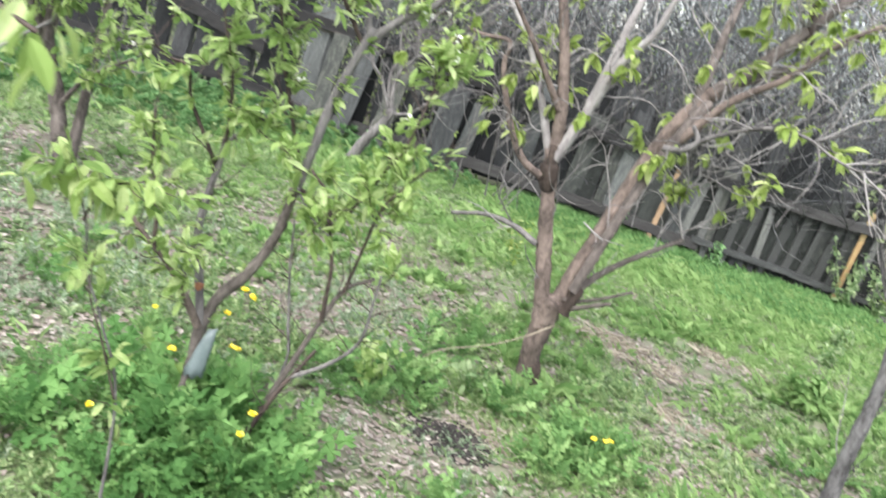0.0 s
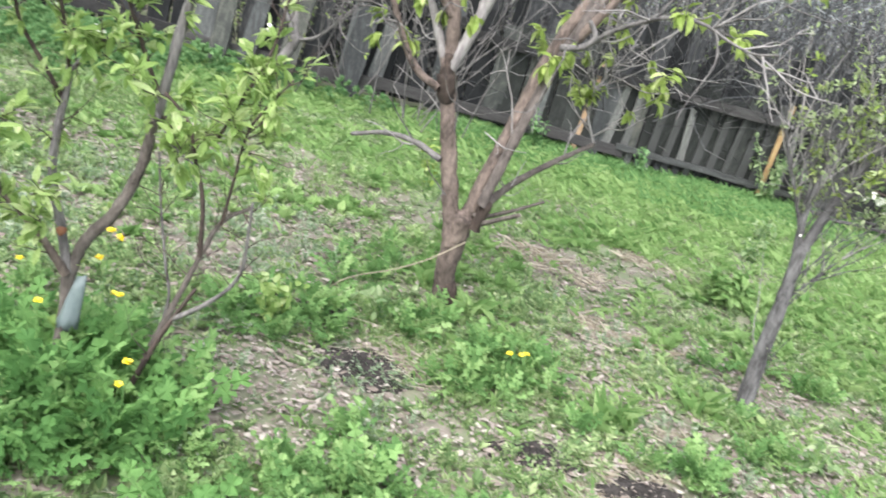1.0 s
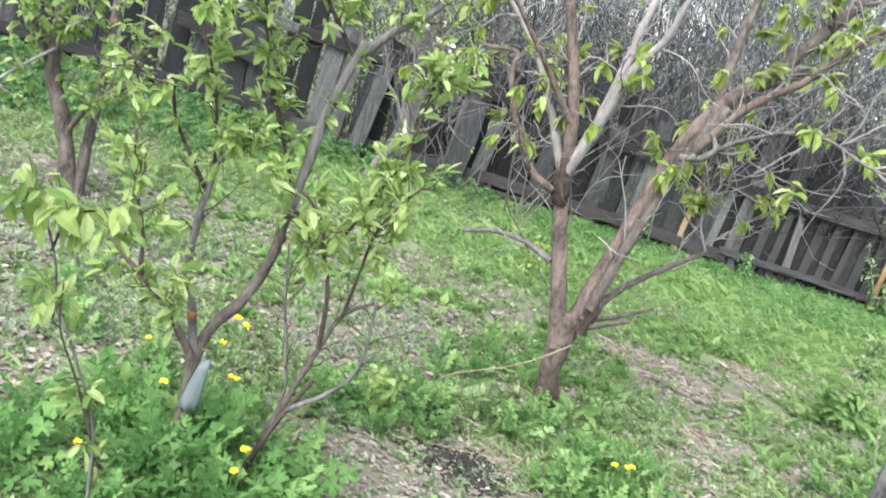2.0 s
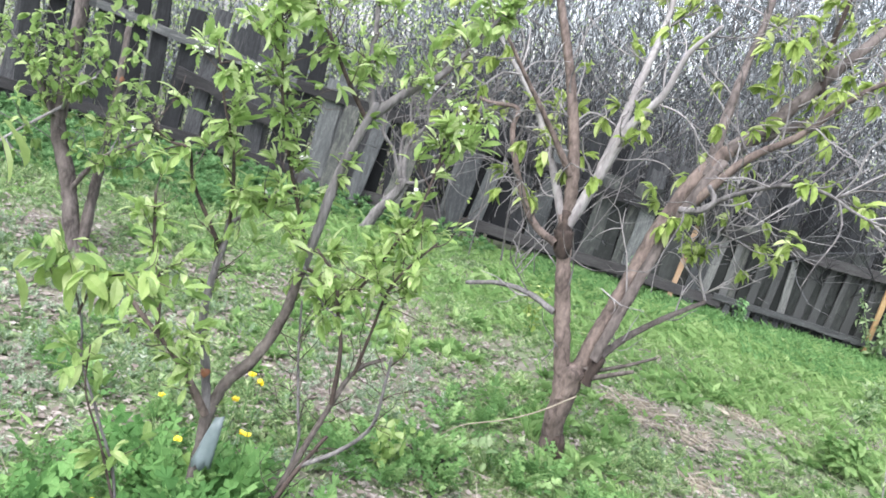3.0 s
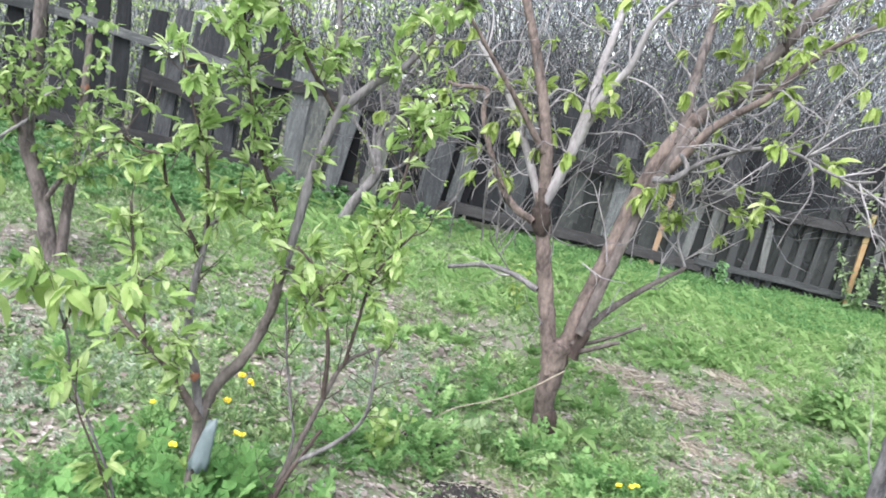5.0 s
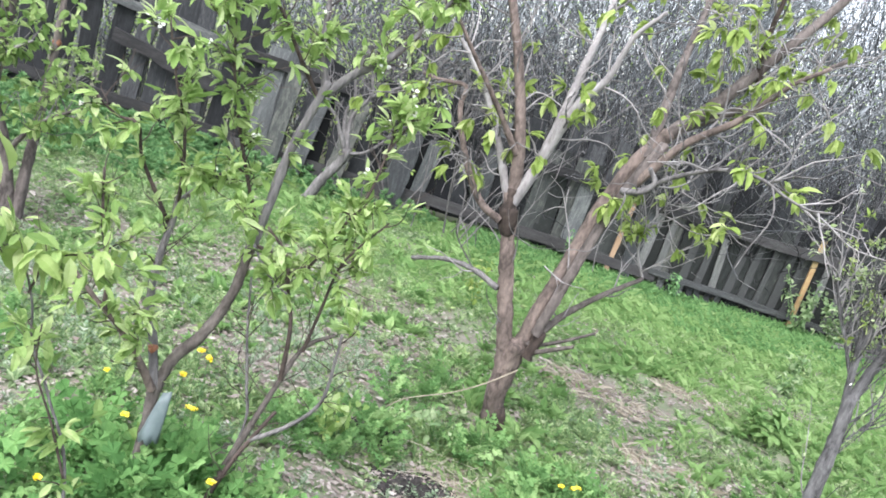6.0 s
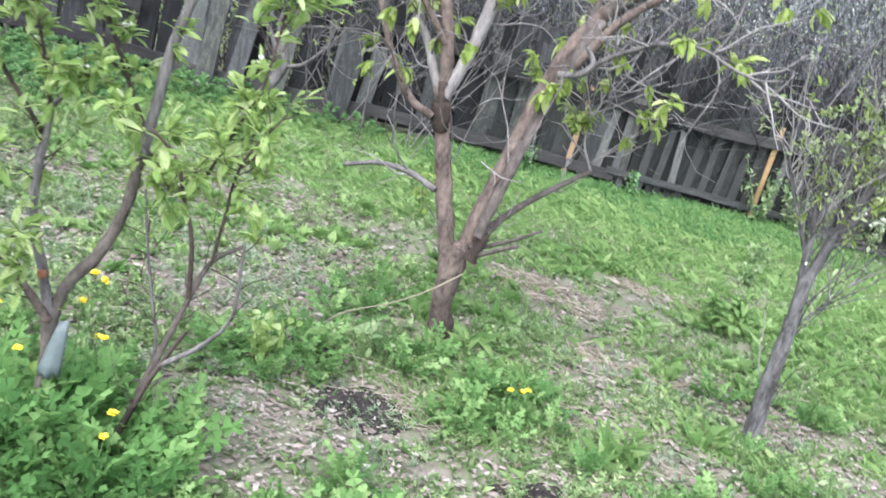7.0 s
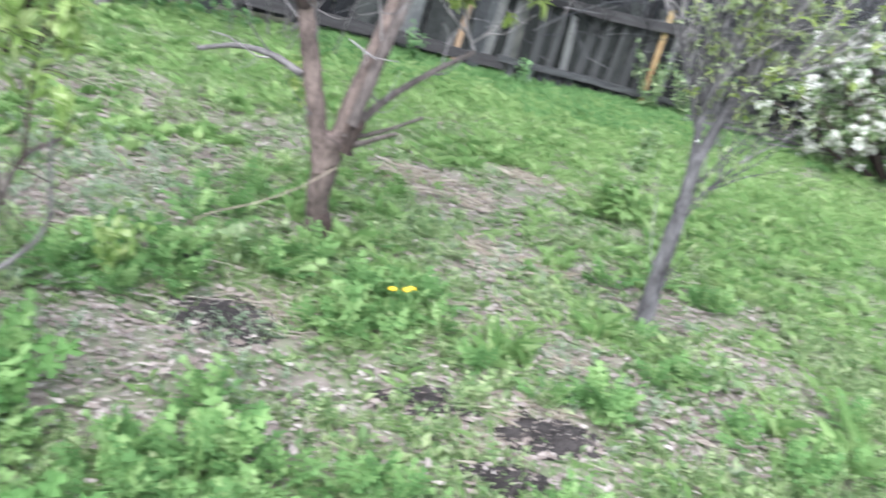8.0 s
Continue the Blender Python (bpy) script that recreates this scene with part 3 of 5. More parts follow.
slim = [leaf_shape(0.34, 0.12, d, 0.55) for d in (0.05, 0.2, 0.35)]
plump = [leaf_shape(0.38, 0.12, d, 0.7) for d in (0.05, 0.2, 0.4)]
broad = [leaf_shape(0.62, 0.14, d, 0.6) for d in (0.2, 0.45, 0.7)]
pleated = [leaf_shape(0.46, 0.22, d, 0.75) for d in (0.3, 0.5, 0.8)]
tiny = [leaf_shape(0.5, 0.1, 0.1)]

# the forked tree in the middle
fork = Tree("forked_fruit_tree", (0.57, 4.28, 0), "reddish-brown forked fruit tree with sparse young leaves", "tree", 11, "bark_red", "fruit trees")
fork.limb([(0.60, 4.28, -0.06), (0.56, 4.26, 0.10), (0.55, 4.23, 0.23), (0.55, 4.21, 0.40), (0.56, 4.20, 0.53)], 0.048, 0.062, name="trunk", grow=0, sides=18, rough=0.14)
fork.limb([(0.54, 4.20, 0.36), (0.47, 4.21, 0.59), (0.40, 4.23, 0.82), (0.33, 4.25, 1.07), (0.28, 4.26, 1.27)], 0.047, 0.042, grow=0.1, sides=14, rough=0.12)
fork.limb([(0.29, 4.26, 1.20), (0.26, 4.27, 1.44), (0.18, 4.29, 1.71), (0.07, 4.31, 1.99), (-0.06, 4.33, 2.27), (-0.17, 4.35, 2.52)], 0.035, 0.016)
fork.limb([(0.28, 4.24, 1.22), (0.14, 4.33, 1.48), (0.02, 4.40, 1.67), (-0.11, 4.47, 1.83), (-0.29, 4.54, 2.00), (-0.41, 4.60, 2.15)], 0.023, 0.008, "bark_pale", label="pale stripped branch")
fork.limb([(0.30, 4.24, 1.22), (0.37, 4.32, 1.46), (0.41, 4.41, 1.72), (0.44, 4.50, 1.99), (0.48, 4.61, 2.30), (0.49, 4.70, 2.57)], 0.033, 0.013, "bark_pale")
fork.limb([(0.39, 4.35, 1.53), (0.46, 4.28, 1.80), (0.55, 4.22, 1.96), (0.60, 4.16, 2.18), (0.70, 4.10, 2.33)], 0.026, 0.008, "bark_pale", label="pale stripped branch")
fork.limb([(0.27, 4.22, 1.12), (0.13, 4.26, 1.19), (-0.01, 4.33, 1.38), (-0.11, 4.40, 1.59), (-0.12, 4.43, 1.71), (-0.26, 4.47, 1.70), (-0.36, 4.50, 1.71)], 0.021, 0.009)
fork.limb([(0.24, 4.25, 1.47), (0.05, 4.18, 1.70), (-0.12, 4.11, 1.89), (-0.24, 4.05, 2.03), (-0.36, 4.00, 2.15)], 0.017, 0.005)
fork.limb([(0.37, 4.20, 0.78), (0.22, 4.27, 0.82), (0.06, 4.34, 0.81), (-0.12, 4.42, 0.74)], 0.018, 0.012, "bark_grey", "stub", 0.3, label="sawn grey branch stub")
fork.limb([(0.57, 4.20, 0.46), (0.61, 4.23, 0.70), (0.66, 4.26, 0.92), (0.73, 4.31, 1.24), (0.82, 4.36, 1.55), (0.96, 4.40, 1.80)], 0.041, 0.036, grow=0.2, sides=14)
fork.limb([(0.94, 4.40, 1.76), (1.17, 4.45, 2.05), (1.32, 4.49, 2.28), (1.49, 4.54, 2.53), (1.69, 4.60, 2.86)], 0.037, 0.018, "bark_pink")
fork.limb([(0.63, 4.14, 0.62), (0.69, 4.15, 0.92), (0.76, 4.18, 1.25), (0.85, 4.20, 1.55), (0.93, 4.22, 1.74)], 0.026, 0.025, "bark_pink", grow=0.2, sides=12)
fork.limb([(0.89, 4.35, 1.64), (0.91, 4.49, 1.91), (0.94, 4.64, 2.19), (0.98, 4.77, 2.44), (1.00, 4.90, 2.70)], 0.032, 0.018, "bark_pink")
fork.limb([(0.85, 4.20, 1.52), (1.00, 4.12, 1.78), (1.18, 4.04, 1.96), (1.31, 3.96, 2.16), (1.44, 3.90, 2.29)], 0.025, 0.008)
fork.limb([(1.00, 4.40, 1.84), (1.31, 4.56, 2.04), (1.46, 4.66, 2.18), (1.64, 4.76, 2.32), (1.88, 4.90, 2.51)], 0.026, 0.011, "bark_pink")
fork.limb([(1.32, 4.49, 2.17), (1.27, 4.45, 2.30), (1.25, 4.38, 2.45), (1.24, 4.30, 2.63)], 0.022, 0.010, "bark_dark")
fork.limb([(0.88, 4.20, 1.48), (1.00, 4.10, 1.61), (1.17, 3.96, 1.72), (1.31, 3.85, 1.74), (1.42, 3.76, 1.70), (1.51, 3.68, 1.68), (1.59, 3.60, 1.70)], 0.014, 0.005, "bark_grey", grow=1.6)
fork.limb([(0.78, 4.09, 1.47), (0.87, 4.05, 1.50), (0.91, 4.03, 1.56), (0.87, 4.06, 1.62)], 0.017, 0.011, "bark_grey", "stub", 0.3)
fork.limb([(0.60, 4.18, 0.54), (0.76, 4.39, 0.70), (0.95, 4.61, 0.82), (1.19, 4.85, 0.95)], 0.022, 0.013, "bark_plum", grow=0.25)
fork.limb([(0.62, 4.17, 0.50), (0.74, 4.10, 0.59), (0.82, 4.05, 0.65)], 0.015, 0.009, "bark_plum", "stub", 0.2, label="sawn grey branch stub")
fork.limb([(0.62, 4.20, 0.53), (0.79, 4.29, 0.59), (0.96, 4.40, 0.66)], 0.011, 0.007, "bark_plum", "stub", 0.2, label="sawn grey branch stub")
fork.limb([(1.19, 4.85, 0.95), (1.10, 4.83, 1.13), (1.14, 4.82, 1.35), (1.24, 4.80, 1.55)], 0.008, 0.003, "bark_pale", grow=2)
fork.limb([(0.325, 4.236, 1.06), (0.312, 4.232, 1.12), (0.296, 4.234, 1.19)], 0.034, 0.043, "bark_black", "knot", 0, 14, 0.2, "dark swollen knot")
fork.limb([(0.298, 4.234, 1.18), (0.288, 4.238, 1.23), (0.280, 4.244, 1.29)], 0.043, 0.026, "bark_black", "knot", 0, 14, 0.2, "dark swollen knot")
fork.limb([(0.625, 4.175, 0.48), (0.64, 4.165, 0.55), (0.655, 4.175, 0.64)], 0.034, 0.030, "bark_black", "knot", 0, 12, 0.2, "dark swollen knot")
fork.limb([(0.60, 4.28, -0.04), (0.585, 4.26, 0.06), (0.565, 4.25, 0.13)], 0.058, 0.050, "bark_black", "root_collar", 0, 16, 0.16, "dark flaking bark at the foot")
fork.twigs(9, 0.46, 0.005, 0.2, 0.1, 2, 0.34, "bark_pale")
fork.twigs(8, 0.5, 0.005, 0.25, 0.12, 2, 0.3, "bark_grey")
fork.clothe(pleated, "young", 0.24, (6, 12), (0.048, 0.088), 0.55, 0.55, whole=0.5, single=420, box=lambda p: p[2] > 1.15)

# the plum in front, with a plastic sleeve, and its suckers
plum = Tree("plum_tree", (-0.70, 2.60, 0), "young plum tree in fresh leaf with a few white blossoms", "tree", 23, "bark_grey", "fruit trees")
plum.limb([(-0.69, 2.58, -0.05), (-0.73, 2.62, 0.13), (-0.74, 2.65, 0.27), (-0.75, 2.67, 0.39), (-0.72, 2.69, 0.53), (-0.65, 2.72, 0.64), (-0.59, 2.75, 0.81), (-0.58, 2.79, 1.00)], 0.027, 0.019, "bark_plum", "trunk", 0.1, 12)
plum.limb([(-0.58, 2.79, 0.97), (-0.56, 2.81, 1.16), (-0.55, 2.85, 1.34), (-0.52, 2.88, 1.50), (-0.49, 2.90, 1.62)], 0.019, 0.016, grow=0.5)
plum.limb([(-0.49, 2.90, 1.58), (-0.55, 2.93, 1.73), (-0.58, 2.97, 1.89), (-0.61, 3.00, 2.04)], 0.014, 0.008)
plum.limb([(-0.49, 2.90, 1.58), (-0.41, 2.94, 1.68), (-0.33, 2.97, 1.75), (-0.25, 3.02, 1.87), (-0.18, 3.06, 2.01), (-0.12, 3.10, 2.10)], 0.018, 0.005)
plum.limb([(-0.75, 2.64, 0.42), (-0.80, 2.57, 0.55), (-0.87, 2.51, 0.67), (-0.94, 2.45, 0.76), (-1.00, 2.40, 0.85)], 0.017, 0.007, "bark_red")
plum.limb([(-0.91, 2.47, 0.73), (-0.91, 2.42, 0.90), (-0.95, 2.41, 1.02), (-0.98, 2.40, 1.20)], 0.009, 0.005, "bark_dark")
plum.limb([(-0.75, 2.66, 0.42), (-0.80, 2.67, 0.59), (-0.85, 2.68, 0.75), (-0.85, 2.69, 0.92), (-0.84, 2.70, 1.04), (-0.84, 2.70, 1.11)], 0.017, 0.010)
plum.limb([(-0.84, 2.70, 1.09), (-0.76, 2.66, 1.18), (-0.66, 2.60, 1.28)], 0.008, 0.004, grow=1.5)
plum.limb([(-0.85, 2.70, 1.00), (-0.90, 2.67, 1.09), (-0.96, 2.61, 1.22), (-0.98, 2.57, 1.33), (-1.04, 2.54, 1.34), (-1.10, 2.50, 1.39)], 0.008, 0.004, "bark_dark", grow=1.5)
plum.limb([(-0.57, 2.80, 1.05), (-0.62, 2.76, 1.18), (-0.68, 2.70, 1.36), (-0.73, 2.63, 1.56), (-0.75, 2.57, 1.73), (-0.77, 2.50, 1.91)], 0.008, 0.003, "bark_dark", grow=2)
plum.limb([(-0.50, 2.90, 1.54), (-0.59, 2.81, 1.68), (-0.65, 2.73, 1.79), (-0.71, 2.65, 1.89), (-0.74, 2.60, 1.95)], 0.009, 0.004, "bark_dark", grow=1.5)
plum.limb([(-0.58, 2.78, 1.02), (-0.45, 2.65, 0.95), (-0.37, 2.60, 0.93)], 0.006, 0.004, grow=1.5)
plum.limb([(-0.84, 2.70, 1.09), (-0.80, 2.56, 1.25), (-0.80, 2.47, 1.40), (-0.84, 2.43, 1.53), (-0.88, 2.40, 1.68)], 0.007, 0.003, "bark_dark", grow=1.6)
plum.limb([(-0.36, 2.80, 0.98), (-0.29, 2.74, 1.14), (-0.22, 2.70, 1.30), (-0.20, 2.70, 1.42), (-0.19, 2.70, 1.54), (-0.19, 2.70, 1.66)], 0.006, 0.003, "bark_dark", grow=1.6)
plum.limb([(-0.20, 2.70, 1.46), (-0.16, 2.69, 1.56), (-0.12, 2.68, 1.67)], 0.004, 0.002, "bark_dark", grow=1.6)
plum.limb([(-0.57, 2.80, 1.00), (-0.46, 2.80, 0.98), (-0.36, 2.80, 0.98)], 0.008, 0.006, "bark_dark", grow=0.6)
plum.twigs(14, 0.17, 0.003, 0.5, 0.15, 2, 0.25, "bark_dark")
plum.clothe(plump, "plum", 0.31, (4, 8), (0.040, 0.074), 0.6, along=95, single=620)
plum.clothe([leaf_shape(0.9, 0.2, 0.1, 0.9)], "white", 0.07, (4, 7), (0.012, 0.018), 1.2, name="blossom", label="small white plum blossoms", single=90, box=lambda p: p[2] > 1.25)

sucker = Tree("plum_sucker", (-0.50, 2.60, 0), "thin dark plum suckers from one root, with young leaves", "shrub", 31, "bark_dark")
sucker.limb([(-0.52, 2.60, -0.05), (-0.44, 2.65, 0.18), (-0.39, 2.69, 0.36), (-0.34, 2.74, 0.55), (-0.29, 2.77, 0.70), (-0.20, 2.80, 0.77)], 0.016, 0.007, "bark_plum", "stem")
sucker.limb([(-0.50, 2.58, -0.05), (-0.41, 2.60, 0.24), (-0.35, 2.61, 0.39), (-0.30, 2.62, 0.50)], 0.013, 0.007, name="stem")
sucker.limb([(-0.33, 2.71, 0.58), (-0.34, 2.67, 0.79), (-0.38, 2.64, 0.94), (-0.41, 2.62, 1.05), (-0.49, 2.60, 1.13)], 0.009, 0.004)
sucker.limb([(-0.36, 2.61, 0.37), (-0.23, 2.59, 0.49), (-0.15, 2.56, 0.62), (-0.14, 2.52, 0.79), (-0.14, 2.50, 0.89)], 0.009, 0.004, "bark_grey")
sucker.limb([(-0.29, 2.76, 0.69), (-0.26, 2.71, 0.89), (-0.24, 2.67, 1.03), (-0.20, 2.64, 1.13), (-0.11, 2.60, 1.27)], 0.007, 0.003, grow=2)
sucker.limb([(-0.47, 2.64, 0.05), (-0.41, 2.70, 0.36), (-0.45, 2.73, 0.52), (-0.51, 2.77, 0.71), (-0.55, 2.80, 0.88)], 0.007, 0.004, "bark_grey")
sucker.twigs(12, 0.2, 0.0025, 0.5, 0.45, 2, 0.25)
sucker.clothe(slim, "plum", 0.5, (3, 7), (0.042, 0.078), 0.7, single=300, box=lambda p: p[2] > 0.85)

# the slim grey tree
slender = Tree("slender_grey_tree", (2.15, 3.88, 0), "slender grey-barked young tree with a broom of bare shoots", "tree", 41, "bark_slate", "fruit trees")
slender.limb([(2.16, 3.88, -0.06), (2.15, 3.88, 0.05), (2.14, 3.89, 0.32), (2.13, 3.89, 0.63), (2.12, 3.90, 0.90)], 0.046, 0.031, name="trunk", grow=0.15, sides=14)
slender.limb([(2.12, 3.90, 0.86), (2.18, 3.92, 1.10), (2.26, 3.95, 1.32), (2.33, 3.97, 1.55), (2.40, 4.00, 1.80)], 0.029, 0.012)
slender.limb([(2.12, 3.90, 0.78), (2.08, 3.90, 1.00), (2.07, 3.90, 1.20), (2.10, 3.90, 1.39), (2.13, 3.90, 1.60)], 0.019, 0.008)
slender.limb([(2.09, 3.90, 0.96), (1.99, 3.92, 1.15), (1.90, 3.93, 1.30), (1.82, 3.95, 1.5)], 0.011, 0.005)
slender.limb([(2.20, 3.93, 1.14), (2.38, 3.85, 1.34), (2.52, 3.80, 1.5)], 0.014, 0.006)
slender.limb([(2.14, 3.89, 0.62), (2.30, 3.95, 0.82), (2.45, 4.0, 0.95)], 0.007, 0.003, "bark_slate", grow=0.9)
slender.twigs(24, 0.50, 0.004, 1.0, 0.1, 2, 0.16)
slender.twigs(19, 0.50, 0.004, 1.0, 0.2, 2, 0.16, "bark_pale")
slender.clothe(tiny, "silver", 0.55, (3, 7), (0.018, 0.038), 0.9, whole=0.25, single=300)
slender.clothe(plump, "young", 0.20, (4, 8), (0.030, 0.052), 0.7, 0.2, whole=0.35, box=lambda p: p[2] > 1.05)

# the two-stemmed tree at the back
twin = Tree("two_stemmed_tree", (-2.70, 4.98, 0), "reddish-brown two-stemmed fruit tree with green leaves", "tree", 53, "bark_pink", "fruit trees")
twin.limb([(-2.70, 4.99, -0.06), (-2.78, 4.99, 0.20), (-2.85, 4.99, 0.45), (-2.99, 5.00, 0.77), (-2.99, 5.00, 1.12), (-2.98, 5.00, 1.45), (-2.99, 5.00, 1.80)], 0.056, 0.040, name="trunk", grow=0.5, sides=12)
twin.limb([(-2.67, 4.99, -0.05), (-2.69, 5.03, 0.26), (-2.70, 5.07, 0.56), (-2.71, 5.12, 0.86), (-2.73, 5.16, 1.20), (-2.76, 5.20, 1.50)], 0.041, 0.020)
twin.limb([(-2.82, 4.99, 0.40), (-2.57, 4.82, 0.68), (-2.20, 4.60, 0.92)], 0.018, 0.008)
twin.limb([(-2.99, 5.0, 0.80), (-3.11, 4.90, 1.05), (-3.15, 4.80, 1.25)], 0.033, 0.012)
twin.limb([(-2.96, 4.97, 0.92), (-3.07, 4.70, 0.73), (-3.12, 4.50, 0.59)], 0.010, 0.006, "bark_pale")
twin.limb([(-2.97, 4.97, 0.90), (-2.78, 4.75, 1.07), (-2.56, 4.60, 1.20)], 0.012, 0.008, "bark_pale")
twin.twigs(13, 0.38, 0.005, 0.5, 0.25, 2, 0.25, "bark_grey")
twin.clothe(broad, "dull", 0.62, (3, 6), (0.045, 0.08), 0.8, 0.3, along=45, box=lambda p: p[2] > 0.65)

# the gnarled little tree before the fence
gnarl = Tree("gnarled_small_tree", (-1.60, 8.3, 0), "gnarled bare grey little tree before the fence", "tree", 61, "bark_grey")
gnarl.limb([(-1.62, 8.3, -0.06), (-1.52, 8.28, 0.16), (-1.43, 8.28, 0.34), (-1.33, 8.3, 0.52), (-1.31, 8.3, 0.64)], 0.060, 0.048, name="trunk", grow=0.2, sides=12, rough=0.16)
gnarl.limb([(-1.32, 8.3, 0.60), (-1.42, 8.27, 0.78), (-1.50, 8.25, 0.92), (-1.62, 8.22, 1.04), (-1.66, 8.2, 1.25), (-1.80, 8.2, 1.45)], 0.026, 0.010)
gnarl.limb([(-1.31, 8.3, 0.62), (-1.36, 8.32, 0.84), (-1.34, 8.34, 1.02), (-1.24, 8.36, 1.22), (-1.27, 8.38, 1.45), (-1.12, 8.4, 1.75)], 0.028, 0.010)
gnarl.limb([(-1.38, 8.3, 0.74), (-1.44, 8.36, 0.98), (-1.40, 8.4, 1.16), (-1.46, 8.42, 1.40), (-1.38, 8.45, 1.72)], 0.020, 0.007)
gnarl.limb([(-1.30, 8.3, 0.60), (-1.14, 8.32, 0.66), (-0.99, 8.34, 0.82), (-0.80, 8.36, 1.08)], 0.018, 0.007)
gnarl.limb([(-1.25, 8.36, 1.20), (-1.02, 8.4, 1.36), (-0.80, 8.42, 1.48), (-0.62, 8.45, 1.80)], 0.016, 0.006)
gnarl.twigs(20, 0.45, 0.006, 0.5, 0.25, 2, 0.38)
gnarl.clothe(tiny, "young", 0.08, (3, 5), (0.03, 0.05), 0.8)

# the saplings close by, with large soft leaves
sapling = Tree("leafy_sapling", (-0.62, 1.86, 0), "thin cherry sapling with large drooping pale green leaves", "shrub", 71, "bark_dark", "cherry saplings")
sapling.limb([(-0.62, 1.86, -0.05), (-0.66, 1.88, 0.48), (-0.75, 1.88, 0.70), (-0.82, 1.87, 0.84), (-0.83, 1.85, 0.95), (-0.86, 1.82, 1.06), (-0.92, 1.78, 1.12)], 0.0055, 0.0025, "bark_grey", name="stem")
sapling.limb([(-0.84, 1.84, 0.98), (-0.80, 1.82, 1.08), (-0.72, 1.80, 1.13), (-0.62, 1.79, 1.14)], 0.004, 0.002, name="stem")
sapling.twigs(9, 0.12, 0.002, 0.5, 0.4, 1, 0.3)
sapling.limb([(-0.66, 1.88, 0.48), (-0.72, 1.85, 0.66), (-0.77, 1.82, 0.80), (-0.77, 1.80, 0.93)], 0.004, 0.002, name="stem")
sapling.twigs(8, 0.14, 0.002, 0.5, 0.2, 1, 0.3)
sapling.clothe(plump, "dull", 0.7, (3, 6), (0.04, 0.07), 0.8, 0.2)
branch = Tree("leafy_sapling", (-1.25, 1.10, 0), "cherry sapling whose top leaves hang close by", "shrub", 73, "bark_dark", "cherry saplings")
branch.limb([(-1.25, 1.10, -0.05), (-1.15, 1.08, 0.6), (-0.98, 1.06, 1.15), (-0.74, 0.92, 1.45), (-0.54, 0.78, 1.60), (-0.40, 0.69, 1.64), (-0.30, 0.65, 1.63)], 0.010, 0.0025, name="stem")


def big_leaves(tree, places, shapes, mat):
    """Single large leaves that hang from a stem, each a part."""
    for px, py, pz, dx, dy, dz, size in places:
        fr = frames_along(np.array([(dx, dy, dz)]), tree.rng)
        g = spread(Geo(), shapes, [(px, py, pz)], frames=fr, size=[size], rng=tree.rng)
        part("leaf", g, M[mat], tree.ob)


rs = np.random.default_rng(5)
hang = []
for k in range(30):
    u = rs.uniform(0, 1)
    a = rs.uniform(0, 6.3)
    hang.append((-1.02 + 0.46 * u, 1.79 + rs.normal(0, 0.03), 1.07 + 0.11 * u + rs.normal(0, 0.02), 0.6 * np.cos(a), 0.6 * np.sin(a), -rs.uniform(0.1, 1.1), rs.uniform(0.07, 0.105)))
big_leaves(sapling, hang, [leaf_shape(0.5, 0.12, d, 0.6) for d in (0.2, 0.4)], "soft")
hang = []
for k in range(16):
    u, a = rs.uniform(0, 1), rs.uniform(0, 6.3)
    hang.append((-0.44 + 0.15 * u, 0.70 - 0.05 * u + rs.normal(0, 0.02), 1.63 + rs.normal(0, 0.02), 0.7 * np.cos(a), 0.7 * np.sin(a), -rs.uniform(0.4, 1.5), rs.uniform(0.05, 0.075)))
big_leaves(branch, hang, [leaf_shape(0.38, 0.14, d, 0.6) for d in (0.2, 0.4)], "soft")

# sleeve of the plum
sleeve_geo = Geo()
sv, stt = [], []
for i, z in enumerate(np.linspace(0, 1, 5)):
    for j, a in enumerate(np.linspace(-2.45 + 0.5 * z, -0.35 - 0.25 * z, 9)):
        r = 0.050 - 0.022 * z + 0.003 * np.sin(3 * a + z * 4)
        sv.append((-0.716 + 0.020 * z + r * 0.9 * np.cos(a), 2.640 + 0.015 * z + r * np.sin(a), 0.235 + 0.195 * z + (0.02 if j % 3 == 0 else 0.0) * (i == 0) + 0.3 * r * np.cos(a) * (1 if i == 4 else 0)))
for i in range(4):
    for j in range(8):
        a = i * 9 + j
        stt += [(a, a + 1, a + 10), (a, a + 10, a + 9)]
sleeve_geo.add(sv, stt)
sleeve_ob = solo("tree_sleeve", sleeve_geo, M["sleeve"], "split grey-blue plastic sleeve hanging off the plum trunk", "tree guard", at=(-0.735, 2.645, 0.235), smooth=True)
sleeve_ob.modifiers.new("wall", "SOLIDIFY").thickness = 0.003


def tape(at, r, tall, label, mat):
    g = Geo()
    tube(g, [np.array(at), np.array(at) + (0.004, 0, tall * 0.5), np.array(at) + (0, 0.006, tall)], r, r * 1.1, 10, tall / 3, 0.15, rng=rs)
    return solo("tape_tie", g, M[mat], label, "tie", at=at, smooth=True)


tape((-0.792, 2.66, 0.555), 0.0165, 0.010, "orange tape tied round a plum branch", "orange")
tape((-2.728, 5.155, 1.15), 0.027, 0.018, "orange tape tied round a stem of the tree", "orange")
tape((2.084, 3.887, 0.95), 0.0045, 0.018, "small white paper tag on the slender tree", "paint")

